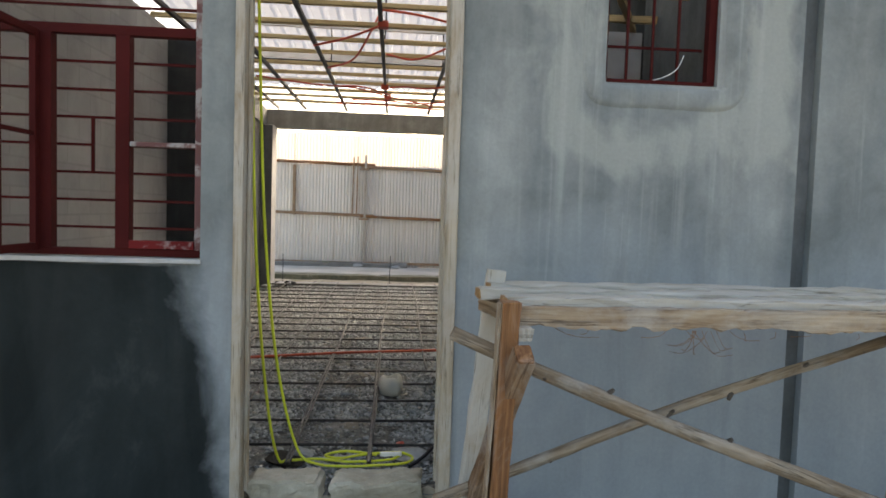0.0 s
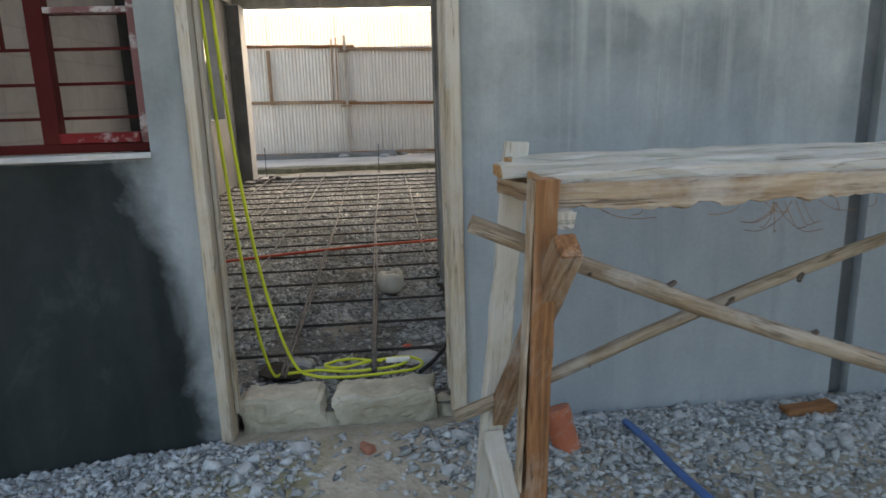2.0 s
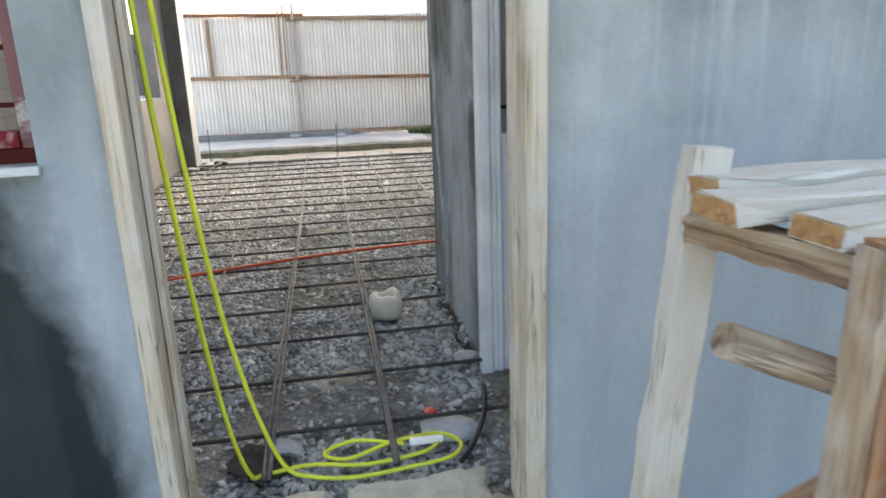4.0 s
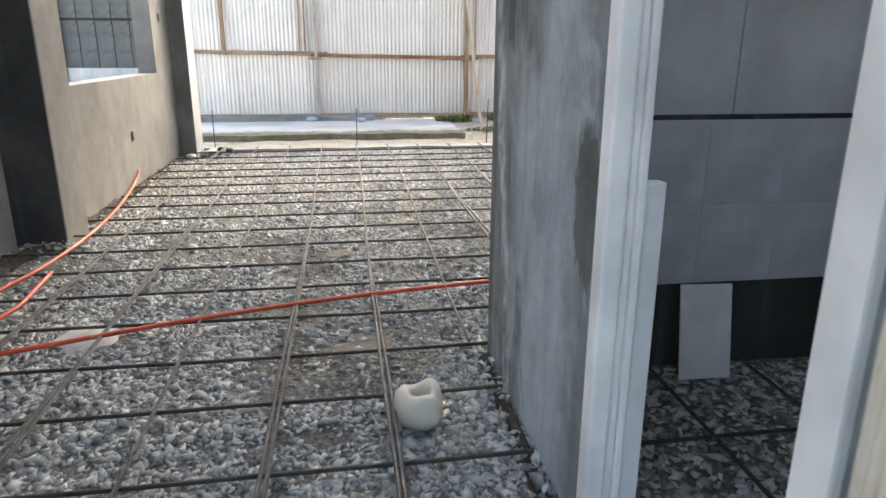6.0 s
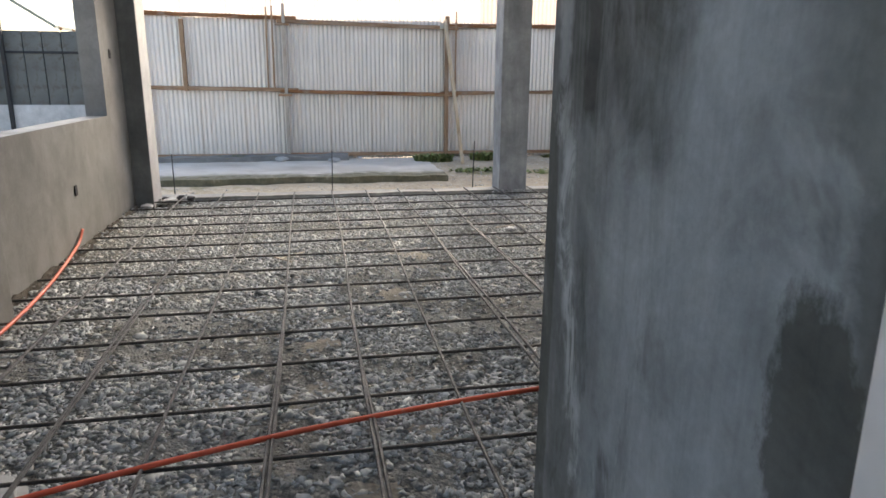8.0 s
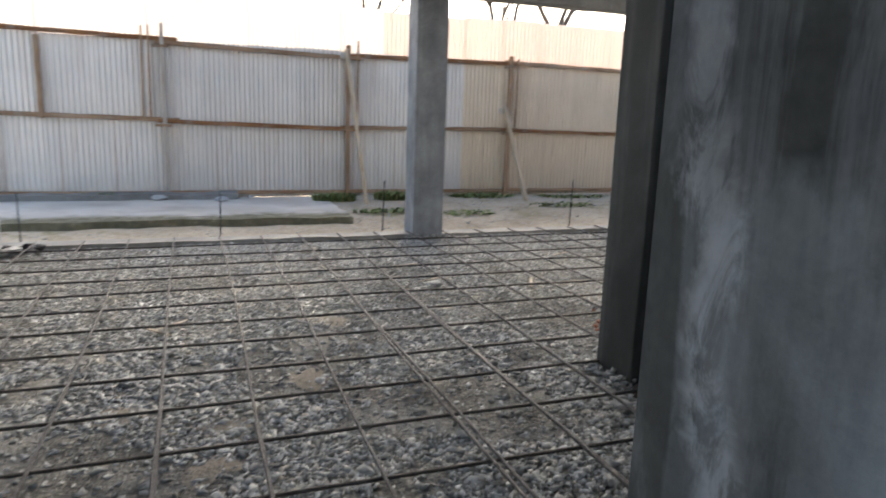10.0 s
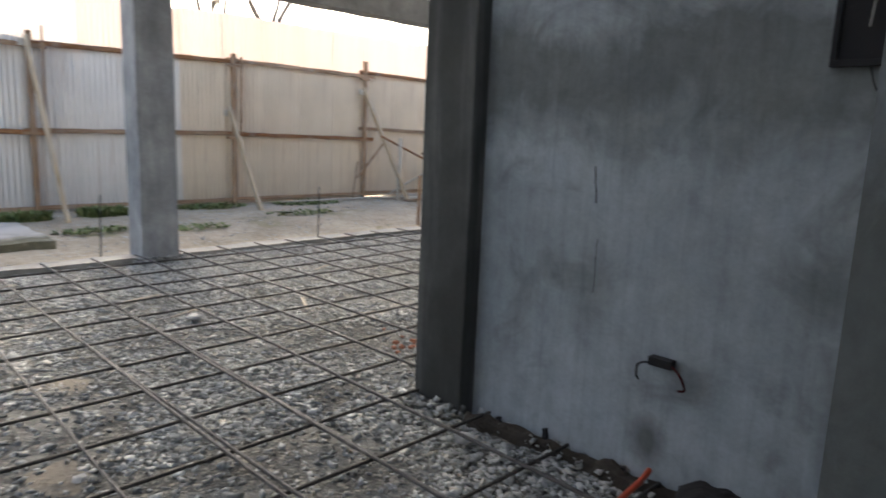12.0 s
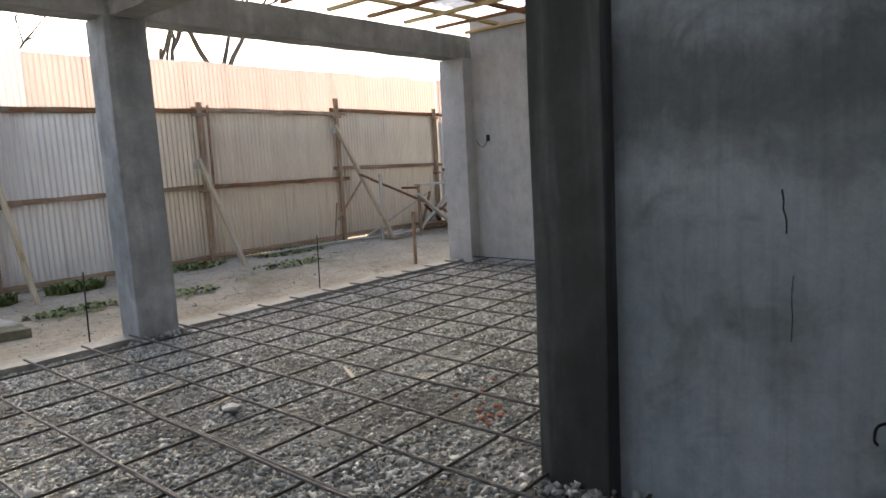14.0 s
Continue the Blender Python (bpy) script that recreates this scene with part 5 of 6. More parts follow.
# ---- things lying before the wall ----
stub = thing("pipe_stub", "upright dusty orange drain pipe end filled with gravel", "pipe")
bm = bmesh.new()
for r0, r1, z0, z1 in ((0.052, 0.058, -0.10, 0.13), (0.064, 0.066, 0.132, 0.19)):
    bmesh.ops.create_cone(bm, cap_ends=True, segments=28, radius1=r0, radius2=r1, depth=z1 - z0, matrix=Matrix.Translation((0, 0, (z0 + z1) / 2)))
o = part("pipe", bm, MAT["orange_pipe"], stub)
o.matrix_basis = pose(0.672, 3.06, 0.0, -18, -17, 0)
ob = tube("blue_pipe", [(0.94, 3.16, 0.07), (0.965, 3.0, 0.075), (1.0, 2.78, 0.06), (1.06, 2.5, 0.05)], 0.016, MAT["blue_pipe"], None, "", 6, 8)
tagged(ob, "blue plastic pipe lying on the gravel", "pipe")
ob = tube("red_pipe", [(2.20, 3.05, 0.06), (2.32, 2.85, 0.05), (2.5, 2.6, 0.05)], 0.012, MAT["orange_pvc"], None, "", 6, 8)
tagged(ob, "red plastic pipe lying on the gravel", "pipe")
ob = lumber("wood_offcut", (1.66, 3.17, 0.05), (1.90, 3.20, 0.052), 0.07, 0.045, MAT["wood_red"])
tagged(ob, "short brown lumber offcut lying on the gravel", "wood")


MAT["brick"] = painted("broken_red_brick", (0.34, 0.15, 0.10), (0.45, 0.36, 0.30), 0.55, 0.9)
MAT["pale_stone"] = plaster("pale_grey_rock", (0.30, 0.31, 0.31), (0.40, 0.41, 0.41), (0.5, 0.5, 0.49), 0.1, 2.0, 9.0)
lump("brick_piece", -0.15, 3.13, 0.045, 0.042, MAT["brick"], 2, "broken piece of red brick on the path", "brick")
for i, (x, y, s) in enumerate(((-0.42, 3.16, 0.07), (-0.62, 3.05, 0.06), (0.12, 3.10, 0.05), (0.17, 2.95, 0.055), (1.35, 2.95, 0.06), (1.62, 2.9, 0.07), (1.2, 3.2, 0.05), (2.4, 3.1, 0.07), (-1.0, 3.02, 0.06), (0.24, 3.16, 0.06), (1.95, 3.0, 0.055), (0.95, 3.22, 0.045))):
    lump("rock", x, y, height(x, y) + s * 0.22, s * 0.62, MAT["pale_stone"], i + 3, "pale grey angular rock lying in the rubble", "rock", 0.6, None, "rocks before the wall")
lump("red_scrap", 0.06, 4.05, 0.125, 0.03, MAT["red_box"], 4, "small scrap of red plastic on the gravel", "scrap", 0.5)
lump("mortar_lump", 0.12, 3.95, 0.10, 0.11, MAT["pale_stone"], 6, "flat grey lump of spilled mortar on the gravel", "mortar", 0.3)
lump("mortar_lump", -1.55, 6.25, 0.085, 0.20, MAT["pale_stone"], 8, "flat grey patch of spilled mortar on the gravel", "mortar", 0.12)
lump("dirt_patch", -0.60, 3.90, 0.092, 0.14, MAT["wet_soil"], 15, "dark damp patch of soil inside the doorway", "soil", 0.16)
lump("mortar_lump", 0.215, 3.50, 0.02, 0.075, MAT["block"], 12, "rough lump of mortar beside the sill block", "mortar", 1.0)
lump("mortar_lump", -0.315, 3.47, 0.01, 0.06, MAT["block"], 13, "rough lump of mortar between the sill blocks", "mortar", 1.0)
lump("mortar_lump", -0.52, 3.95, 0.10, 0.07, MAT["pale_stone"], 9, "grey lump of spilled mortar on the gravel", "mortar", 0.4)
for i, (x, y, s) in enumerate(((0.27, 8.3, 0.035), (1.62, 10.18, 0.06), (0.02, 8.0, 0.03), (-2.0, 12.3, 0.09), (-1.85, 12.42, 0.07), (0.31, 4.55, 0.06), (1.83, 8.55, 0.04), (1.7, 7.55, 0.05), (-2.2, 12.0, 0.07))):
    lump("rock", x, y, 0.105 + s * 0.2, s, MAT["pale_stone"], i + 20, "pale rock lying on the gravel fill", "rock", 0.45, None, "pale rocks on the fill")

MAT["sand"] = earth("beige_sand", (0.15, 0.138, 0.115), (0.23, 0.212, 0.178), (0.31, 0.29, 0.248))


def sand_patch(x, y, rx, ry, seed):
    """A shallow spread of sand that fills the gaps between the stones."""
    rings, spokes = 9, 26
    verts, faces = [(0, 0, 0.010)], []
    for i in range(1, rings + 1):
        t = i / rings
        for k in range(spokes):
            a = 2 * math.pi * k / spokes
            edge = 1 + 0.35 * noise.noise((math.cos(a) * 1.6, math.sin(a) * 1.6, seed)) + 0.18 * noise.noise((math.cos(a) * 5, math.sin(a) * 5, seed))
            px, py = rx * t * edge * math.cos(a), ry * t * edge * math.sin(a)
            verts.append((px, py, 0.010 * (1 - t * t) + 0.006 * noise.noise((px * 11, py * 11, seed)) - 0.012 * t ** 4))
    faces += [(0, 1 + k, 1 + (k + 1) % spokes) for k in range(spokes)]
    for i in range(rings - 1):
        for k in range(spokes):
            a, b = 1 + i * spokes + k, 1 + i * spokes + (k + 1) % spokes
            faces.append((a, a + spokes, b + spokes, b))
    ob = mesh_object("sand", verts, faces, MAT["sand"], None, "", True)
    ob.location = (x, y, fill_height(x, y) - 0.003)
    return tagged(ob, "thin beige spread of sand between the stones", "sand", kind="stuff")


for i, (x, y, rx, ry) in enumerate(((-0.32, 6.92, 0.24, 0.20), (-0.32, 7.54, 0.17, 0.20), (0.14, 6.48, 0.18, 0.15), (-0.75, 6.91, 0.15, 0.14), (-0.21, 6.02, 0.20, 0.15), (0.12, 7.0, 0.17, 0.18), (0.22, 8.45, 0.17, 0.20), (-0.24, 7.95, 0.16, 0.2), (0.50, 9.5, 0.22, 0.2), (-0.7, 8.2, 0.17, 0.17), (2.8, 9.6, 0.26, 0.2), (-0.25, 4.55, 0.16, 0.12))):
    sand_patch(x, y, rx, ry, i * 3.7)


def soil_ridge(points, width, tall, seed, label):
    """Loose dark soil swept up along the foot of a wall."""
    line = smooth_points(points, 14)
    verts, faces, n = [], [], 7
    for i, q in enumerate(line):
        d = (line[min(i + 1, len(line) - 1)] - line[max(i - 1, 0)]).normalized()
        side = Vector((-d.y, d.x, 0))
        w = width * (0.75 + 0.6 * noise.noise((q.x * 3, q.y * 3, seed)))
        for k in range(n):
            u = k / (n - 1) * 2 - 1
            z = tall * (1 - u * u) * (0.8 + 1.2 * abs(noise.noise((q.x * 7, q.y * 7, seed + u)))) + 0.008 * noise.noise((q.x * 30, q.y * 30, u * 4)) - 0.008 * (abs(u) > 0.9)
            p = q + side * (u * w)
            verts.append((p.x, p.y, p.z + z))
    for i in range(len(line) - 1):
        for k in range(n - 1):
            a = i * n + k
            faces.append((a, a + 1, a + n + 1, a + n))
    ob = mesh_object("loose_soil", verts, faces, MAT["wet_soil"], None, "", False)
    return tagged(ob, label, "soil", kind="stuff")


soil_ridge([(-2.33, 8.45, 0.075), (-2.325, 9.4, 0.075), (-2.33, 10.5, 0.075), (-2.325, 11.4, 0.075), (-2.33, 12.08, 0.075)], 0.045, 0.045, 1, "dark soil along the foot of the low wall")
soil_ridge([(-2.52, 7.1, 0.07), (-2.48, 7.5, 0.07), (-2.44, 7.84, 0.075), (-2.30, 7.86, 0.075)], 0.09, 0.05, 2, "dark soil heaped at the column foot")
soil_ridge([(1.97, 5.85, 0.075), (1.965, 6.4, 0.075), (1.97, 7.0, 0.075), (1.95, 7.45, 0.075), (1.90, 7.72, 0.075)], 0.06, 0.055, 3, "dark soil along the foot of the rendered wall")
soil_ridge([(0.35, 4.6, 0.075), (0.355, 5.1, 0.075), (0.36, 5.74, 0.075)], 0.04, 0.035, 4, "dark soil along the foot of the wall")
soil_ridge([(-2.18, 12.30, 0.08), (-2.08, 12.42, 0.08), (-1.9, 12.44, 0.08)], 0.06, 0.04, 5, "dark soil at the corner column foot")
for i, (x, y) in enumerate(((-2.05, 12.36), (-1.88, 12.42), (-1.78, 12.38))):
    lump("black_rag", x, y, 0.135, 0.062, MAT["black"], i + 31, "crumpled black rag lying at the corner column", "rag", 0.55, None, "rags at the column")
for i, (x, y, a, l) in enumerate(((-0.62, 9.42, 0.6, 0.26), (-0.51, 9.31, 2.4, 0.20), (1.5, 10.3, 0.2, 0.22), (2.4, 9.9, 1.1, 0.3), (1.35, 10.9, 0.1, 0.34), (3.3, 11.1, 0.3, 0.25))):
    o = lumber("wood_splinter", (x, y, 0.108), (x + l * math.cos(a), y + l * math.sin(a), 0.122), 0.022, 0.008, MAT["wood_pale"], None, "", 0.003)
    tagged(o, "pale wood splinter lying on the gravel", "wood", "wood splinters on the gravel")
CRUMB = random.Random(21)
for i in range(16):
    x, y = CRUMB.gauss(2.5, 0.25), CRUMB.gauss(8.75, 0.22)
    lump("brick_crumb", x, y, 0.108, CRUMB.uniform(0.012, 0.024), MAT["brick"], i, "crumb of red brick lying on the gravel", "brick", 0.6, None, "brick crumbs on the gravel")

# ---- kitchen wall fittings ----
panel = thing("electrical_panel", "open black electrical panel box sunk in the wall with loose wires", "electrical panel")
bm = bmesh.new()
y0, y1, z0, z1 = 6.015, 6.285, 1.782, 2.20
add_box(bm, 1.975, y0, z0, 1.998, y1, z0 + 0.022, 0.002)
add_box(bm, 1.975, y0, z1 - 0.022, 1.998, y1, z1, 0.002)
add_box(bm, 1.975, y0, z0 + 0.022, 1.998, y0 + 0.018, z1 - 0.022, 0.002)
add_box(bm, 1.975, y1 - 0.018, z0 + 0.022, 1.998, y1, z1 - 0.022, 0.002)
part("rim", bm, MAT["black_steel"], panel)
box("back_plate", 1.990, y0 + 0.018, z0 + 0.022, 1.998, y1 - 0.018, z1 - 0.022, MAT["black"], panel, "", 0.0)
tube("wire", [(1.98, 6.16, 2.17), (1.96, 6.17, 2.02), (1.965, 6.18, 1.90)], 0.003, MAT["white"], panel, "thin white wire", 4, 5)
tube("wire", [(1.98, 6.08, 2.17), (1.96, 6.09, 2.0), (1.965, 6.08, 1.87)], 0.003, MAT["white"], panel, "thin white wire", 4, 5)
tube("cable", [(1.98, 6.03, 2.1), (1.94, 5.98, 2.03), (1.95, 5.98, 1.93), (1.985, 6.02, 1.86)], 0.005, MAT["black"], panel, "", 5, 6)


def crack(points, width, label):
    o = tube("wall_crack", points, width, MAT["black"], None, "", 3, 4)
    return tagged(o, label, "crack", kind="structure")


crack([(1.999, 6.17, 1.78), (1.999, 6.15, 1.72), (1.999, 6.12, 1.68), (1.999, 6.125, 1.62), (1.999, 6.13, 1.57)], 0.0026, "dark crack running down the rendered wall")
crack([(1.999, 6.11, 1.66), (1.999, 6.09, 1.665), (1.999, 6.08, 1.69)], 0.002, "short dark crack in the rendered wall")
crack([(1.999, 7.142, 1.405), (1.999, 7.136, 1.365), (1.999, 7.137, 1.335), (1.999, 7.127, 1.30), (1.999, 7.126, 1.25)], 0.0034, "thin dark crack in the rendered wall")
crack([(1.999, 7.102, 1.10), (1.999, 7.107, 1.03), (1.999, 7.103, 0.95), (1.999, 7.106, 0.86)], 0.0016, "thin dark crack in the rendered wall")
outlet = thing("outlet_box", "dark open outlet box with loose wires in the wall", "outlet box")
box("box", 1.955, 6.70, 0.63, 1.999, 6.80, 0.665, MAT["black"], outlet, "", 0.003)
tube("wire", [(1.975, 6.79, 0.64), (1.94, 6.83, 0.63), (1.945, 6.84, 0.58), (1.95, 6.83, 0.56)], 0.005, MAT["black"], outlet, "", 5, 6)
tube("wire", [(1.975, 6.71, 0.645), (1.93, 6.65, 0.63), (1.93, 6.625, 0.58), (1.95, 6.66, 0.56)], 0.005, MAT["red_steel"], outlet, "", 5, 6)
carton = thing("carton", "crumpled black bag with white lettering, lying at the wall foot", "bag")
bm = add_box(bmesh.new(), 0, 0, 0, 0.26, 0.16, 0.115)
bmesh.ops.subdivide_edges(bm, edges=list(bm.edges), cuts=11, use_grid_fill=True)
for v in bm.verts:
    k = 0.020 * noise.noise(v.co * 14) + 0.010 * noise.noise(v.co * 34)
    pinch = 1 - 0.35 * (v.co.z / 0.115) * (2 * abs(v.co.x / 0.26 - 0.45)) ** 2
    v.co = Vector((v.co.x + k, v.co.y * (1 - 0.3 * v.co.z / 0.115) + 0.02 * (v.co.z / 0.115) + k, v.co.z * pinch + 0.6 * k))
part("body", bm, MAT["carton"], carton)
for cx, cz, rx, rz, n in ((0.085, 0.055, 0.050, 0.026, 5), (0.195, 0.050, 0.026, 0.034, 3)):
    tube("emblem", [(cx + rx * math.cos(a * 0.785), -0.012, cz + rz * math.sin(a * 0.785)) for a in range(9)], 0.0035, MAT["white"], carton, "white oval printed on the bag", 4, 5)
    for i in range(n):
        x = cx - rx * 0.6 + 1.2 * rx * i / (n - 1)
        tube("lettering", [(x, -0.012, cz - rz * 0.45), (x + 0.006, -0.012, cz), (x + 0.002, -0.012, cz + rz * 0.45)], 0.0032, MAT["white"], carton, "white unreadable lettering", 3, 5)
carton.matrix_basis = pose(1.84, 6.56, 0.080, 8, -6, -68)
for i, (y, h) in enumerate(((7.27, 0.06), (6.86, 0.03), (7.55, 0.02))):
    o = lumber("form_stake", (1.96, y, 0.07), (1.965, y + 0.01, 0.12 + h), 0.018, 0.022, MAT["black"], None, "", 0.004)
    tagged(o, "short dark stub sticking out at the wall foot", "stub", "stubs along the wall foot")
for nm, x, y, z in (("socket", -2.345, 11.70, 1.80), ("socket", -2.345, 10.15, 0.61), ("socket", 7.145, 12.16, 1.82)):
    sgn = 1 if x < 0 else -1
    o = box("outlet_box", min(x, x + sgn * 0.006), y - 0.03, z - 0.045, max(x, x + sgn * 0.006), y + 0.03, z + 0.045, MAT["black"], None, "", 0.001)
    tagged(o, "small dark empty outlet box in the rendered wall", "outlet box", "empty outlet boxes")
o = tube("loose_wire", [(7.14, 12.16, 1.80), (7.08, 12.2, 1.70), (7.1, 12.28, 1.72), (7.13, 12.36, 1.80)], 0.005, MAT["black"], None, "", 5, 5)
tagged(o, "loose dark wire hanging from an outlet box", "wire")
o = box("junction_box", 0.368, 4.615, 1.715, 0.3795, 4.70, 1.87, MAT["red_box"], None, "", 0.004)
tagged(o, "orange-red plastic junction box set in the wall", "junction box")

# ---- cables in the ceiling ----
for pts in ([(-0.86, 8.6, 3.24), (-0.5, 7.9, 3.22), (-0.2, 6.7, 3.38), (-0.15, 6.5, 3.37)], [(-0.17, 6.5, 3.37), (0.2, 6.6, 3.36), (0.7, 6.9, 3.35)], [(-0.9, 9.9, 3.25), (-0.5, 9.6, 3.20), (-0.1, 10.4, 3.24)], [(-0.15, 8.0, 3.3), (0.2, 8.1, 3.28), (0.6, 7.6, 3.34)], [(-0.2, 10.4, 3.22), (0.2, 10.9, 3.24), (0.57, 11.2, 3.22)], [(-1.9, 9.4, 3.25), (-1.2, 9.7, 3.23), (-0.6, 10.0, 3.25), (-0.18, 10.5, 3.24)], [(-0.7, 10.9, 3.23), (-0.2, 10.7, 3.2), (0.3, 11.0, 3.22), (1.0, 10.8, 3.25)], [(-1.0, 11.4, 3.24), (-0.3, 11.2, 3.21), (0.2, 11.5, 3.23), (0.9, 11.7, 3.24)], [(-0.16, 9.7, 3.22), (0.1, 9.4, 3.19), (0.45, 9.6, 3.22), (1.1, 9.2, 3.26)], [(-0.14, 6.5, 3.24), (-0.5, 6.9, 3.2), (-0.9, 7.4, 3.22)]):
    o = tube("ceiling_conduit", pts, 0.012, MAT["red_box"], None, "", 8, 6)
    tagged(o, "orange flexible conduit strung through the ceiling frame", "conduit", "conduits in the ceiling")
for x, y in ((-0.16, 6.5), (-0.18, 9.7), (-0.14, 10.6)):
    o = box("ceiling_box", x - 0.05, y - 0.05, 3.20, x + 0.05, y + 0.05, 3.26, MAT["red_box"], None, "", 0.008)
    tagged(o, "orange-red octagonal box hung in the ceiling frame", "junction box", "boxes in the ceiling")

# ---- yard ----
bm = bmesh.new()
add_box(bm, -6.0, 13.95, -0.05, 1.75, 16.22, 0.14)
bmesh.ops.subdivide_edges(bm, edges=[e for e in bm.edges], cuts=30, use_grid_fill=True)
for v in bm.verts:
    if v.co.y < 14.2:
        v.co.y += 0.22 * noise.noise((v.co.x * 1.2, 0, 2)) + 0.06 * noise.noise((v.co.x * 6, 0, 2))
        v.co.z -= 0.03 * abs(noise.noise((v.co.x * 3, v.co.z * 9, 2)))
    if v.co.x > 1.5:
        v.co.x += 0.12 * noise.noise((v.co.y * 2, 0, 4))
    v.co.z += 0.010 * noise.noise(v.co * 2)
setting(part("pavement", bm, MAT["slab"]), "dusty old concrete slab with a crumbling mossy edge", "slab")
bm = add_box(bmesh.new(), -6.0, 15.98, 0.08, 0.35, 16.215, 0.225)
bmesh.ops.subdivide_edges(bm, edges=[e for e in bm.edges], cuts=24, use_grid_fill=True)
for v in bm.verts:
    if v.co.z > 0.15:
        v.co.z += 0.05 * noise.noise((v.co.x * 1.7, v.co.y * 3, 4)) + 0.02 * noise.noise((v.co.x * 7, v.co.y * 7, 1))
    if v.co.y < 16.1:
        v.co.y += 0.07 * noise.noise((v.co.x * 2.2, v.co.z * 4, 6))
setting(part("kerb", bm, MAT["render_mid"]), "low crumbling concrete kerb at the fence foot", "kerb")
for x, y, w in ((0.1, 15.7, 0.3), (-0.8, 15.95, 0.35), (0.55, 16.0, 0.16)):
    lump("rubble", x, y, 0.18, w * 0.35, MAT["pale_stone"], int(x * 10) + 40, "grey lump of rubble lying on the slab", "rubble", 0.35, None, "rubble on the slab")


def weeds(name, x, y, z, spread, count, tall, seed, label):
    rng = random.Random(seed)
    verts, faces = [], []
    for _ in range(count):
        a, r = rng.uniform(0, 6.28), spread * math.sqrt(rng.random())
        px, py = r * math.cos(a), 0.45 * r * math.sin(a)
        d, h, w, out = rng.uniform(0, 6.28), tall * rng.uniform(0.35, 1), rng.uniform(0.010, 0.026), rng.uniform(0.03, 0.14)
        ux, uy = math.cos(d), math.sin(d)
        b = len(verts)
        verts += [(px - uy * w, py + ux * w, 0), (px + uy * w, py - ux * w, 0), (px + ux * out * 0.6 + uy * w, py + uy * out * 0.6 - ux * w, h * 0.75), (px + ux * out * 0.6 - uy * w, py + uy * out * 0.6 + ux * w, h * 0.75), (px + ux * out, py + uy * out, h * 0.9)]
        faces += [(b, b + 1, b + 2, b + 3), (b + 3, b + 2, b + 4)]
    ob = mesh_object(name, verts, faces, MAT["weed"])
    ob.location = (x, y, z)
    return tagged(ob, label, "weeds", kind="stuff")


for i, (x, y, s, n, h) in enumerate(((1.85, 15.70, 0.34, 300, 0.17), (2.9, 15.75, 0.36, 320, 0.18), (4.6, 16.0, 0.6, 240, 0.08), (6.4, 15.9, 0.7, 220, 0.06), (3.6, 14.4, 0.5, 120, 0.05), (5.6, 14.9, 0.6, 130, 0.05), (2.4, 14.6, 0.5, 130, 0.06), (-1.6, 16.1, 0.25, 60, 0.10))):
    weeds("weeds", x, y, height(x, y) + (0.03 if x < 1.7 and y > 14 else 0), s, n, h, i, "low green weeds growing from the dusty soil")

o = lumber("wood_stake", (6.86, 13.42, -0.1), (6.87, 13.42, 0.80), 0.04, 0.04, MAT["wood_rail"])
tagged(o, "short weathered stake driven into the soil", "stake")
PILE = (((7.9, 15.62, 1.36), (10.3, 15.5, 0.42), "wood_red", 0.09), ((8.28, 15.55, 0.1), (8.3, 15.52, 1.34), "wood_pale", 0.06), ((8.3, 16.0, 0.16), (9.35, 15.3, 0.92), "wood_pale", 0.07), ((8.85, 15.12, 0.94), (10.02, 15.12, 0.14), "wood_pale", 0.085), ((9.05, 15.36, 0.16), (10.25, 15.34, 1.0), "wood_pale", 0.075), ((9.05, 15.24, 0.06), (9.02, 15.24, 1.08), "wood_rail", 0.06), ((10.2, 15.26, 0.06), (10.2, 15.24, 1.06), "wood_rail", 0.06), ((9.08, 15.3, 1.085), (10.8, 15.34, 1.1), "wood_pale", 0.14), ((9.2, 15.46, 1.085), (10.7, 15.5, 1.1), "wood_pale", 0.13), ((8.95, 15.2, 1.045), (8.98, 15.62, 1.045), "wood_red", 0.06), ((8.05, 15.8, 0.17), (9.1, 15.55, 0.18), "wood_pale", 0.1), ((8.4, 15.5, 0.165), (9.5, 15.72, 0.175), "wood_pale", 0.11), ((8.2, 15.25, 0.16), (9.0, 15.32, 0.165), "wood_mixed", 0.09), ((8.3, 15.55, 0.205), (8.95, 15.7, 0.215), "wood_pale", 0.09), ((9.6, 15.7, 0.18), (10.7, 15.62, 0.2), "wood_red", 0.1), ((9.5, 15.85, 0.18), (10.6, 15.95, 0.19), "wood_rail", 0.12), ((9.55, 15.82, 0.245), (10.75, 15.68, 0.26), "wood_rail", 0.1), ((9.8, 15.95, 0.17), (10.5, 15.62, 0.72), "wood_rail", 0.08), ((10.6, 15.98, 0.15), (9.7, 15.7, 0.66), "wood_red", 0.07), ((9.9, 16.0, 0.16), (10.1, 15.9, 0.9), "wood_rail", 0.05), ((7.55, 16.05, 0.14), (7.72, 16.12, 0.86), "wood_rail", 0.025), ((7.66, 16.05, 0.55), (8.45, 16.1, 1.32), "wood_rail", 0.022), ((5.9, 15.97, 0.165), (8.1, 15.9, 0.17), "wood_pale", 0.07))
for i, (a, b, k, w) in enumerate(PILE):
    o = lumber("scrap_lumber", a, b, w, 0.022 + 0.016 * (i % 2), MAT[k])
    tagged(o, "weathered length of scrap lumber in a heap by the fence", "lumber", "scrap lumber heap")
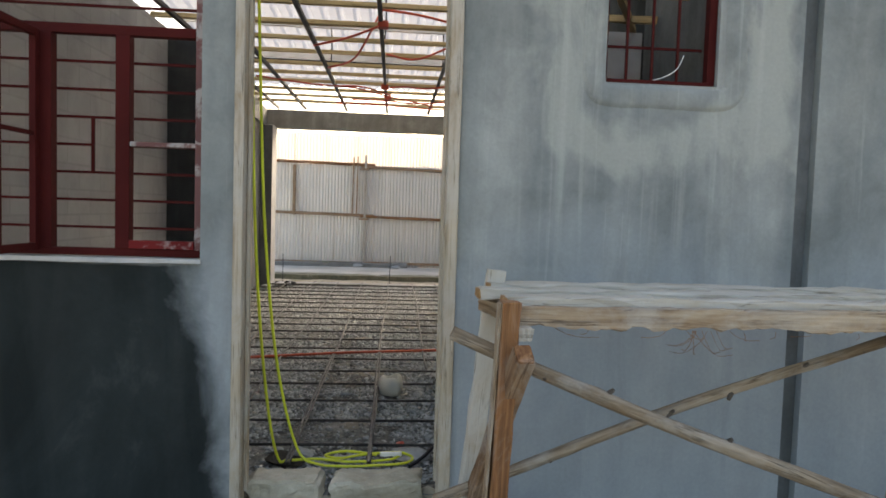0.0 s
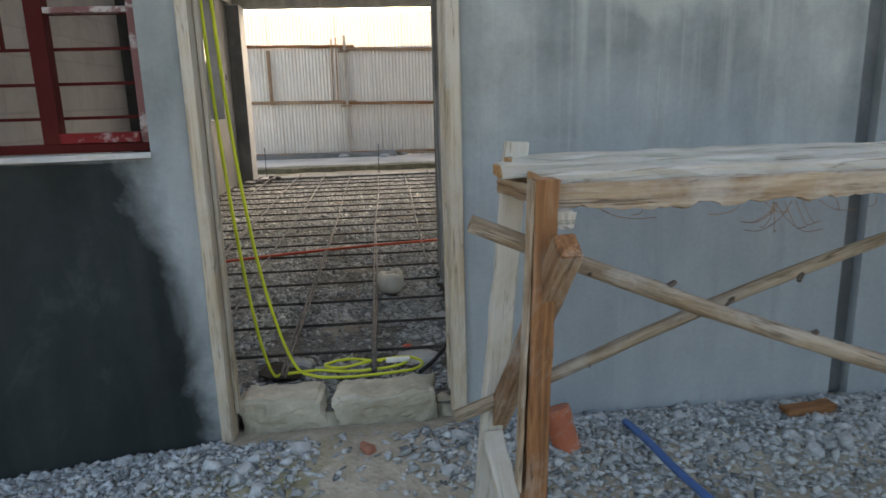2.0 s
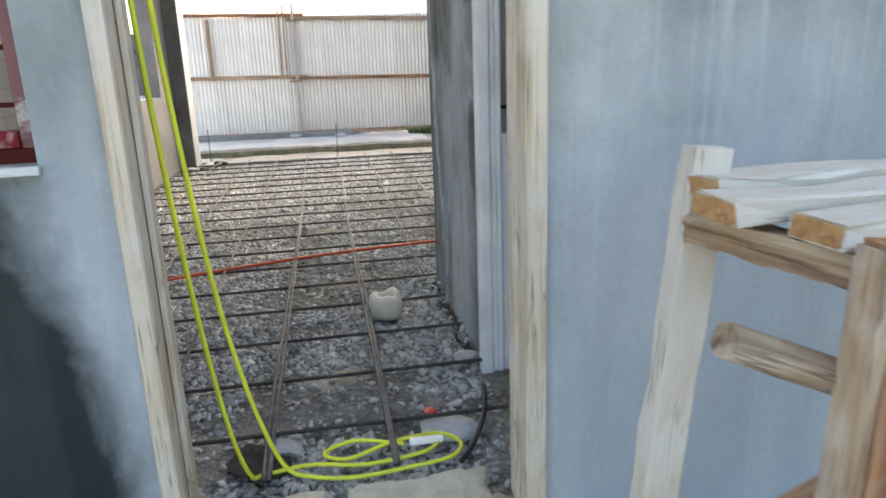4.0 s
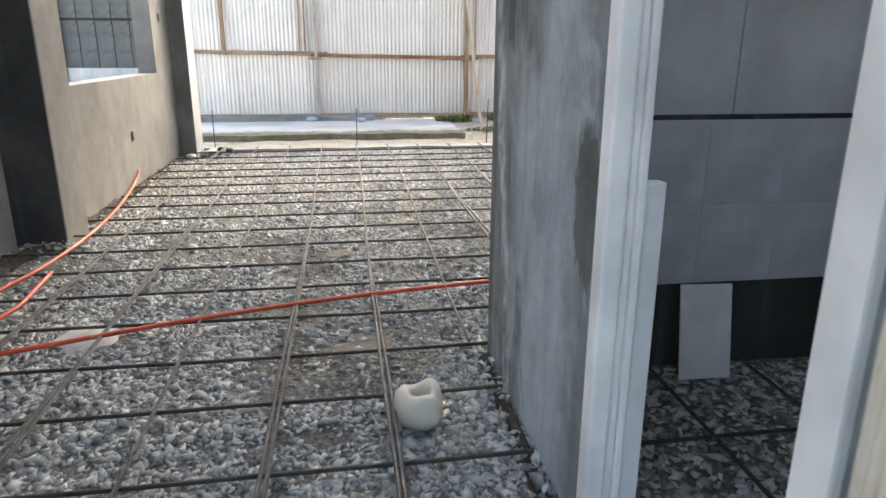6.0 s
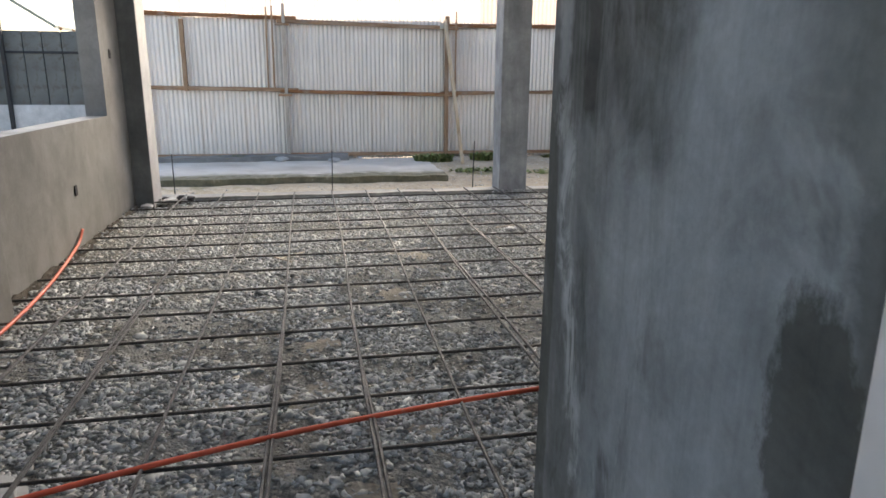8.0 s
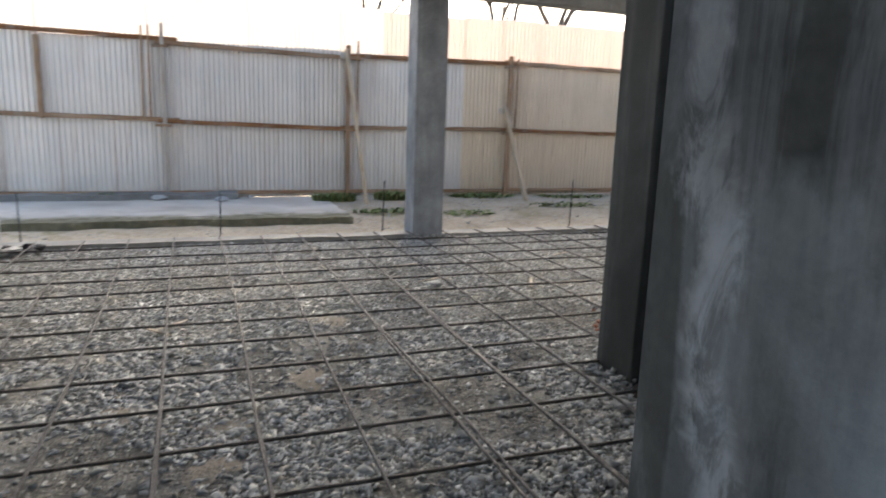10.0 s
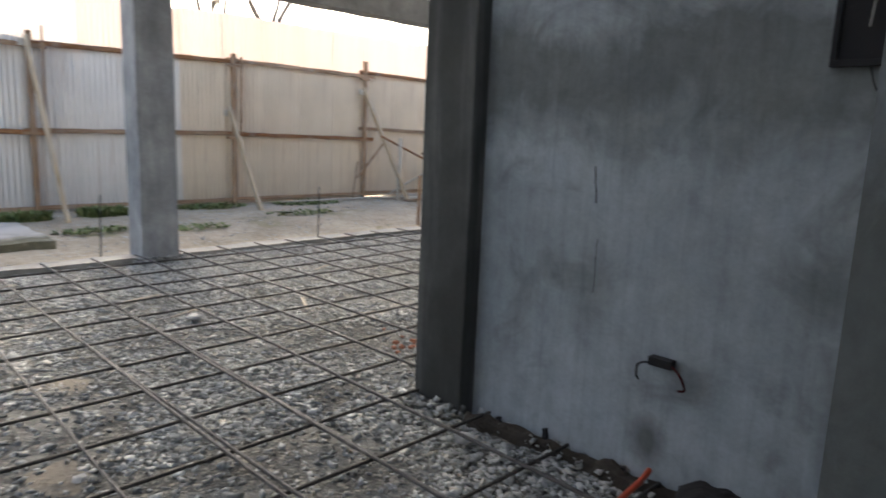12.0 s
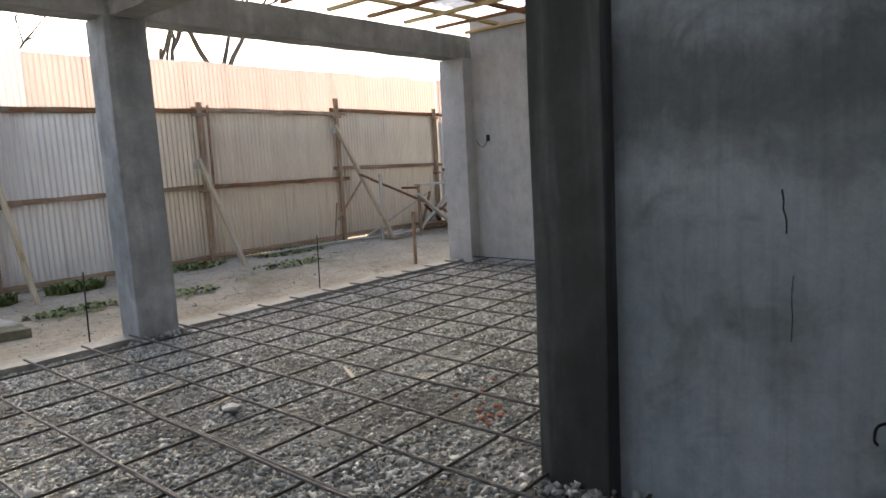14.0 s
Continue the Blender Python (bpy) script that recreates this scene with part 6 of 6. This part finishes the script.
for x in POSTS:
    for z in (1.32, 2.50):
        box("cleat", x - 0.13, FENCE - 0.105, z - 0.075, x + 0.10, FENCE - 0.06, z - 0.035, MAT["wood_rail"], fence, "", 0.004)

# the neighbour's wall and house beyond the low wall
nwall = thing("panel_wall", "neighbour's wall of weathered grey panels on a concrete plinth", "wall", kind="structure")
box("plinth", -16, 16.45, -0.1, -7.3 + 4.1, 16.65, 1.09, MAT["render_light"], nwall, "", 0.01)
panel_me = None
for k in range(42):
    x = -3.70 - 0.295 * k
    if panel_me is None:
        o = part("panel", add_box(bmesh.new(), 0, 0, 0, 0.281, 0.05, 1.20, 0.006), MAT["far_panel"], nwall)
        panel_me = o.data
    else:
        o = new("panel", panel_me)
        o.parent = nwall
    o.location = (x, 16.5, 1.08)
box("backing", -16, 16.552, 1.092, -3.44, 16.57, 2.26, MAT["black_steel"], nwall, "", 0.0)
lumber("rail", (-16, 16.49, 1.94), (-3.44, 16.49, 1.94), 0.03, 0.035, MAT["black_steel"], nwall)
for k in range(8):
    lumber("post", (-3.67 - 1.5 * k, 16.42, 0.0), (-3.67 - 1.5 * k, 16.42, 2.75), 0.06, 0.06, MAT["black_steel"], nwall)
verts, faces = [], []
for i in range(13):
    for j in range(17):
        u, v = i / 12, j / 16
        verts.append(((u - 0.5) * (0.13 + 0.04 * v), 0.03 * math.sin(u * 14 + v * 2) + 0.012 * noise.noise((u * 5, v * 5, 1)), -0.54 * v + 0.03 * math.cos(u * 3)))
for i in range(12):
    for j in range(16):
        a = i * 17 + j
        faces.append((a, a + 1, a + 18, a + 17))
cloth = mesh_object("blue_cloth", verts, faces, MAT["blue_cloth"], None, "", True)
cloth.location = (-5.385, 16.41, 1.90)
cloth.modifiers.new("thickness", "SOLIDIFY").thickness = 0.006
tagged(cloth, "blue cloth hanging on the neighbour's panel wall", "cloth")
house = thing("house", "neighbouring low house with a grey-green sheet roof", "house")
box("wall", -13.5, 23.6, -0.1, -7.1, 30, 2.55, MAT["render_light"], house, "", 0.02)
bm = bmesh.new()
e0, e1, rd = -6.45, -14.2, (-10.3, 5.3)
rows = [bm.verts.new((x, y, z)) for y in (23.1, 30.5) for x, z in ((e0, 2.78), (rd[0], rd[1]), (e1, 2.78), (e1, 2.70), (rd[0], rd[1] - 0.1), (e0, 2.70))]
for k in range(6):
    bm.faces.new((rows[k], rows[(k + 1) % 6], rows[6 + (k + 1) % 6], rows[6 + k]))
bm.faces.new(rows[5::-1])
bm.faces.new(rows[6:])
part("roof", bm, MAT["far_roof"], house)
for k in range(8):
    lumber("rafter", (e0 + 0.05, 23.4 + k, 2.70), (-7.05, 23.4 + k, 3.10), 0.05, 0.08, MAT["wood_rail"], house)


# ---- trees behind the fence ----
def tree(x, y, tall, seed, lean, label):
    rng = random.Random(seed)
    t = thing("tree", label, "tree", "trees behind the fence", at=(0, 0, 0))
    verts, faces, tips = [], [], []

    def limb(p, d, length, r, depth):
        n, sides = 5, 7
        base = len(verts)
        for i in range(n + 1):
            q = p + d * (length * i / n) + Vector((0.10 * length * noise.noise((seed, i * 0.6, depth)), 0.10 * length * noise.noise((seed + 9, i * 0.6, depth)), 0)) * (i / n)
            rr = r * (1 - 0.5 * i / n)
            u = d.cross(Vector((0.3, 0.9, 0.1))).normalized()
            v = d.cross(u).normalized()
            for k in range(sides):
                a = 2 * math.pi * k / sides
                verts.append(q + rr * (math.cos(a) * u + math.sin(a) * v))
        for i in range(n):
            for k in range(sides):
                a, b = base + i * sides + k, base + i * sides + (k + 1) % sides
                faces.append((a, b, b + sides, a + sides))
        end = Vector(q)
        if depth == 0:
            tips.append(end)
            return
        for _ in range(rng.choice((2, 3, 3))):
            nd = (d + Vector((rng.uniform(-0.9, 0.9), rng.uniform(-0.9, 0.9), rng.uniform(-0.15, 0.6)))).normalized()
            limb(end - d * length * rng.uniform(0, 0.3), nd, length * rng.uniform(0.55, 0.8), r * 0.5, depth - 1)

    limb(Vector((x, y, -0.1)), Vector((lean, 0, 1)).normalized(), tall, 0.16, 4)
    mesh_object("trunk", verts, faces, MAT["bark"], t, smooth=True)
    lv, lf = [], []
    for p in tips:
        for _ in range(10):
            c = p + Vector([rng.gauss(0, 0.25) for _ in range(3)])
            a = Vector([rng.gauss(0, 1) for _ in range(3)]).normalized() * 0.06
            b = a.orthogonal().normalized() * 0.028
            k = len(lv)
            lv += [c - a, c + b, c + a, c - b]
            lf.append((k, k + 1, k + 2, k + 3))
    mesh_object("crown", lv, lf, MAT["leaf"], t)


tree(8.75, 22.0, 3.9, 11, 0.12, "thin bare-limbed tree rising behind the fence")
tree(7.35, 21.5, 3.3, 5, 0.05, "leafy forked tree rising behind the fence")
tree(4.2, 21.0, 3.0, 8, -0.1, "thin leafy tree rising behind the fence")


# ---- loose stones ----
def stones(name, count, place, size, seed, label, fine=False, mat="stones"):
    """Crushed stone: many angular little bodies in one mesh."""
    r = np.random.RandomState(seed)
    pts = place(r, count)
    n = len(pts)
    if fine:
        g = (1 + 5 ** 0.5) / 2
        body = np.array([(-1, g, 0), (1, g, 0), (-1, -g, 0), (1, -g, 0), (0, -1, g), (0, 1, g), (0, -1, -g), (0, 1, -g), (g, 0, -1), (g, 0, 1), (-g, 0, -1), (-g, 0, 1)], float) / 1.9
        tri = np.array([(0, 11, 5), (0, 5, 1), (0, 1, 7), (0, 7, 10), (0, 10, 11), (1, 5, 9), (5, 11, 4), (11, 10, 2), (10, 7, 6), (7, 1, 8), (3, 9, 4), (3, 4, 2), (3, 2, 6), (3, 6, 8), (3, 8, 9), (4, 9, 5), (2, 4, 11), (6, 2, 10), (8, 6, 7), (9, 8, 1)])
        wild = 0.62
    else:
        body = np.array([(1, 0, 0), (-1, 0, 0), (0, 1, 0), (0, -1, 0), (0, 0, 1), (0, 0, -1)], float)
        tri = np.array([(0, 2, 4), (2, 1, 4), (1, 3, 4), (3, 0, 4), (2, 0, 5), (1, 2, 5), (3, 1, 5), (0, 3, 5)])
        wild = 0.5
    nv, nt = len(body), len(tri)
    v = body[None] * (1 + r.uniform(-wild, wild, (n, nv, 1))) + r.uniform(-wild, wild, (n, nv, 3)) * 0.8
    s = size * np.exp(r.normal(0, 0.30, (n, 1, 1)))
    v = v * s * np.stack([np.ones(n), r.uniform(0.5, 0.85, n), r.uniform(0.35, 0.65, n)], 1)[:, None, :]
    a, b = r.uniform(0, 6.283, n), r.normal(0, 0.55, n)
    ca, sa, cb, sb = np.cos(a), np.sin(a), np.cos(b), np.sin(b)
    x, y, z = v[..., 0], v[..., 1], v[..., 2]
    y, z = y * cb[:, None] - z * sb[:, None], y * sb[:, None] + z * cb[:, None]
    x, y = x * ca[:, None] - y * sa[:, None], x * sa[:, None] + y * ca[:, None]
    v = np.stack([x, y, z], 2) + pts[:, None, :] + np.array((0, 0, 0.08)) * s
    me = bpy.data.meshes.new(name)
    me.vertices.add(n * nv)
    me.vertices.foreach_set("co", v.reshape(-1).astype(np.float32))
    me.loops.add(n * nt * 3)
    me.loops.foreach_set("vertex_index", (tri[None] + (np.arange(n) * nv)[:, None, None]).reshape(-1).astype(np.int32))
    me.polygons.add(n * nt)
    me.polygons.foreach_set("loop_start", np.arange(0, n * nt * 3, 3, dtype=np.int32))
    me.update(calc_edges=True)
    me.validate()
    me.materials.append(MAT[mat])
    ob = new(name, me)
    return tagged(ob, label, "gravel", kind="stuff")


def in_house(x0, x1, y0, y1, bare):
    def place(r, count):
        xs, ys = r.uniform(x0, x1, count), r.uniform(y0, y1, count)
        out = []
        for x, y, k in zip(xs, ys, r.uniform(0, 1, count)):
            if (x > 0.36 and y < 5.76) or (x > 1.98 and y < 8.12) or y > 12.56:
                continue
            p = noise.noise((x * 1.1, y * 1.1, 8.0)) + 0.5 * noise.noise((x * 3, y * 3, 1.0))
            if p > 0.16 and k > bare:
                continue
            out.append((x, y, fill_height(x, y)))
        return np.array(out)

    return place


def before_wall(r, count):
    out = []
    for x, y, k in zip(r.uniform(-2.4, 4.5, count), 3.33 - np.abs(r.normal(0, 0.42, count)), r.uniform(0, 1, count)):
        path = math.exp(-((x + 0.16) / 0.44) ** 2) * 0.97
        if y < 1.6 or k < path or (-0.74 < x < 0.2 and y > 3.28):
            continue
        out.append((x, y, height(x, y)))
    return np.array(out)


def in_yard(r, count):
    return np.array([(x, y, height(x, y)) for x, y in zip(r.uniform(-2.5, 10.5, count), r.uniform(12.85, 16.1, count)) if not (x < 1.8 and y > 13.8)])


def in_bath(r, count):
    return np.array([(x, y, fill_height(x, y)) for x, y in zip(r.uniform(0.56, 1.98, count), r.uniform(3.52, 5.56, count))])


def edge_rubble(r, count):
    out = []
    lines = (((-2.33, 8.4), (-2.33, 12.1)), ((-2.55, 6.0), (-2.55, 7.9)), ((-2.5, 7.9), (-2.2, 7.9)), ((0.36, 4.55), (0.36, 5.75)), ((1.97, 5.8), (1.97, 7.7)), ((1.88, 7.75), (1.88, 8.1)), ((-2.1, 12.2), (-2.1, 12.5)), ((2.1, 12.44), (2.6, 12.44)), ((7.1, 10.5), (6.8, 12.4)))
    for (xa, ya), (xb, yb) in lines:
        for t in r.uniform(0, 1, count // len(lines)):
            out.append((xa + (xb - xa) * t + r.normal(0, 0.035), ya + (yb - ya) * t + r.normal(0, 0.03), 0.09 + abs(r.normal(0, 0.018))))
    return np.array(out)


stones("gravel", 72000, in_house(-2.56, 1.98, 3.60, 9.2, 0.16), 0.0152, 1, "loose grey crushed stone under the steel bars", True)
stones("gravel", 66000, in_house(-2.33, 7.13, 9.2, 12.58, 0.35), 0.0165, 2, "loose grey crushed stone under the steel bars")
stones("gravel", 8000, in_house(1.9, 7.13, 8.1, 9.2, 0.28), 0.0150, 3, "loose grey crushed stone under the steel bars")
stones("gravel", 3500, in_bath, 0.019, 4, "dark crushed stone on the bathroom floor")
stones("gravel", 20000, before_wall, 0.0175, 5, "loose grey crushed stone heaped along the front wall")
stones("gravel", 420, before_wall, 0.028, 6, "coarse grey stones heaped along the front wall")
stones("gravel", 1500, edge_rubble, 0.020, 7, "mortar crumbs and stones along the wall feet")
stones("gravel", 5000, in_yard, 0.011, 8, "scattered small stones on the dusty soil")
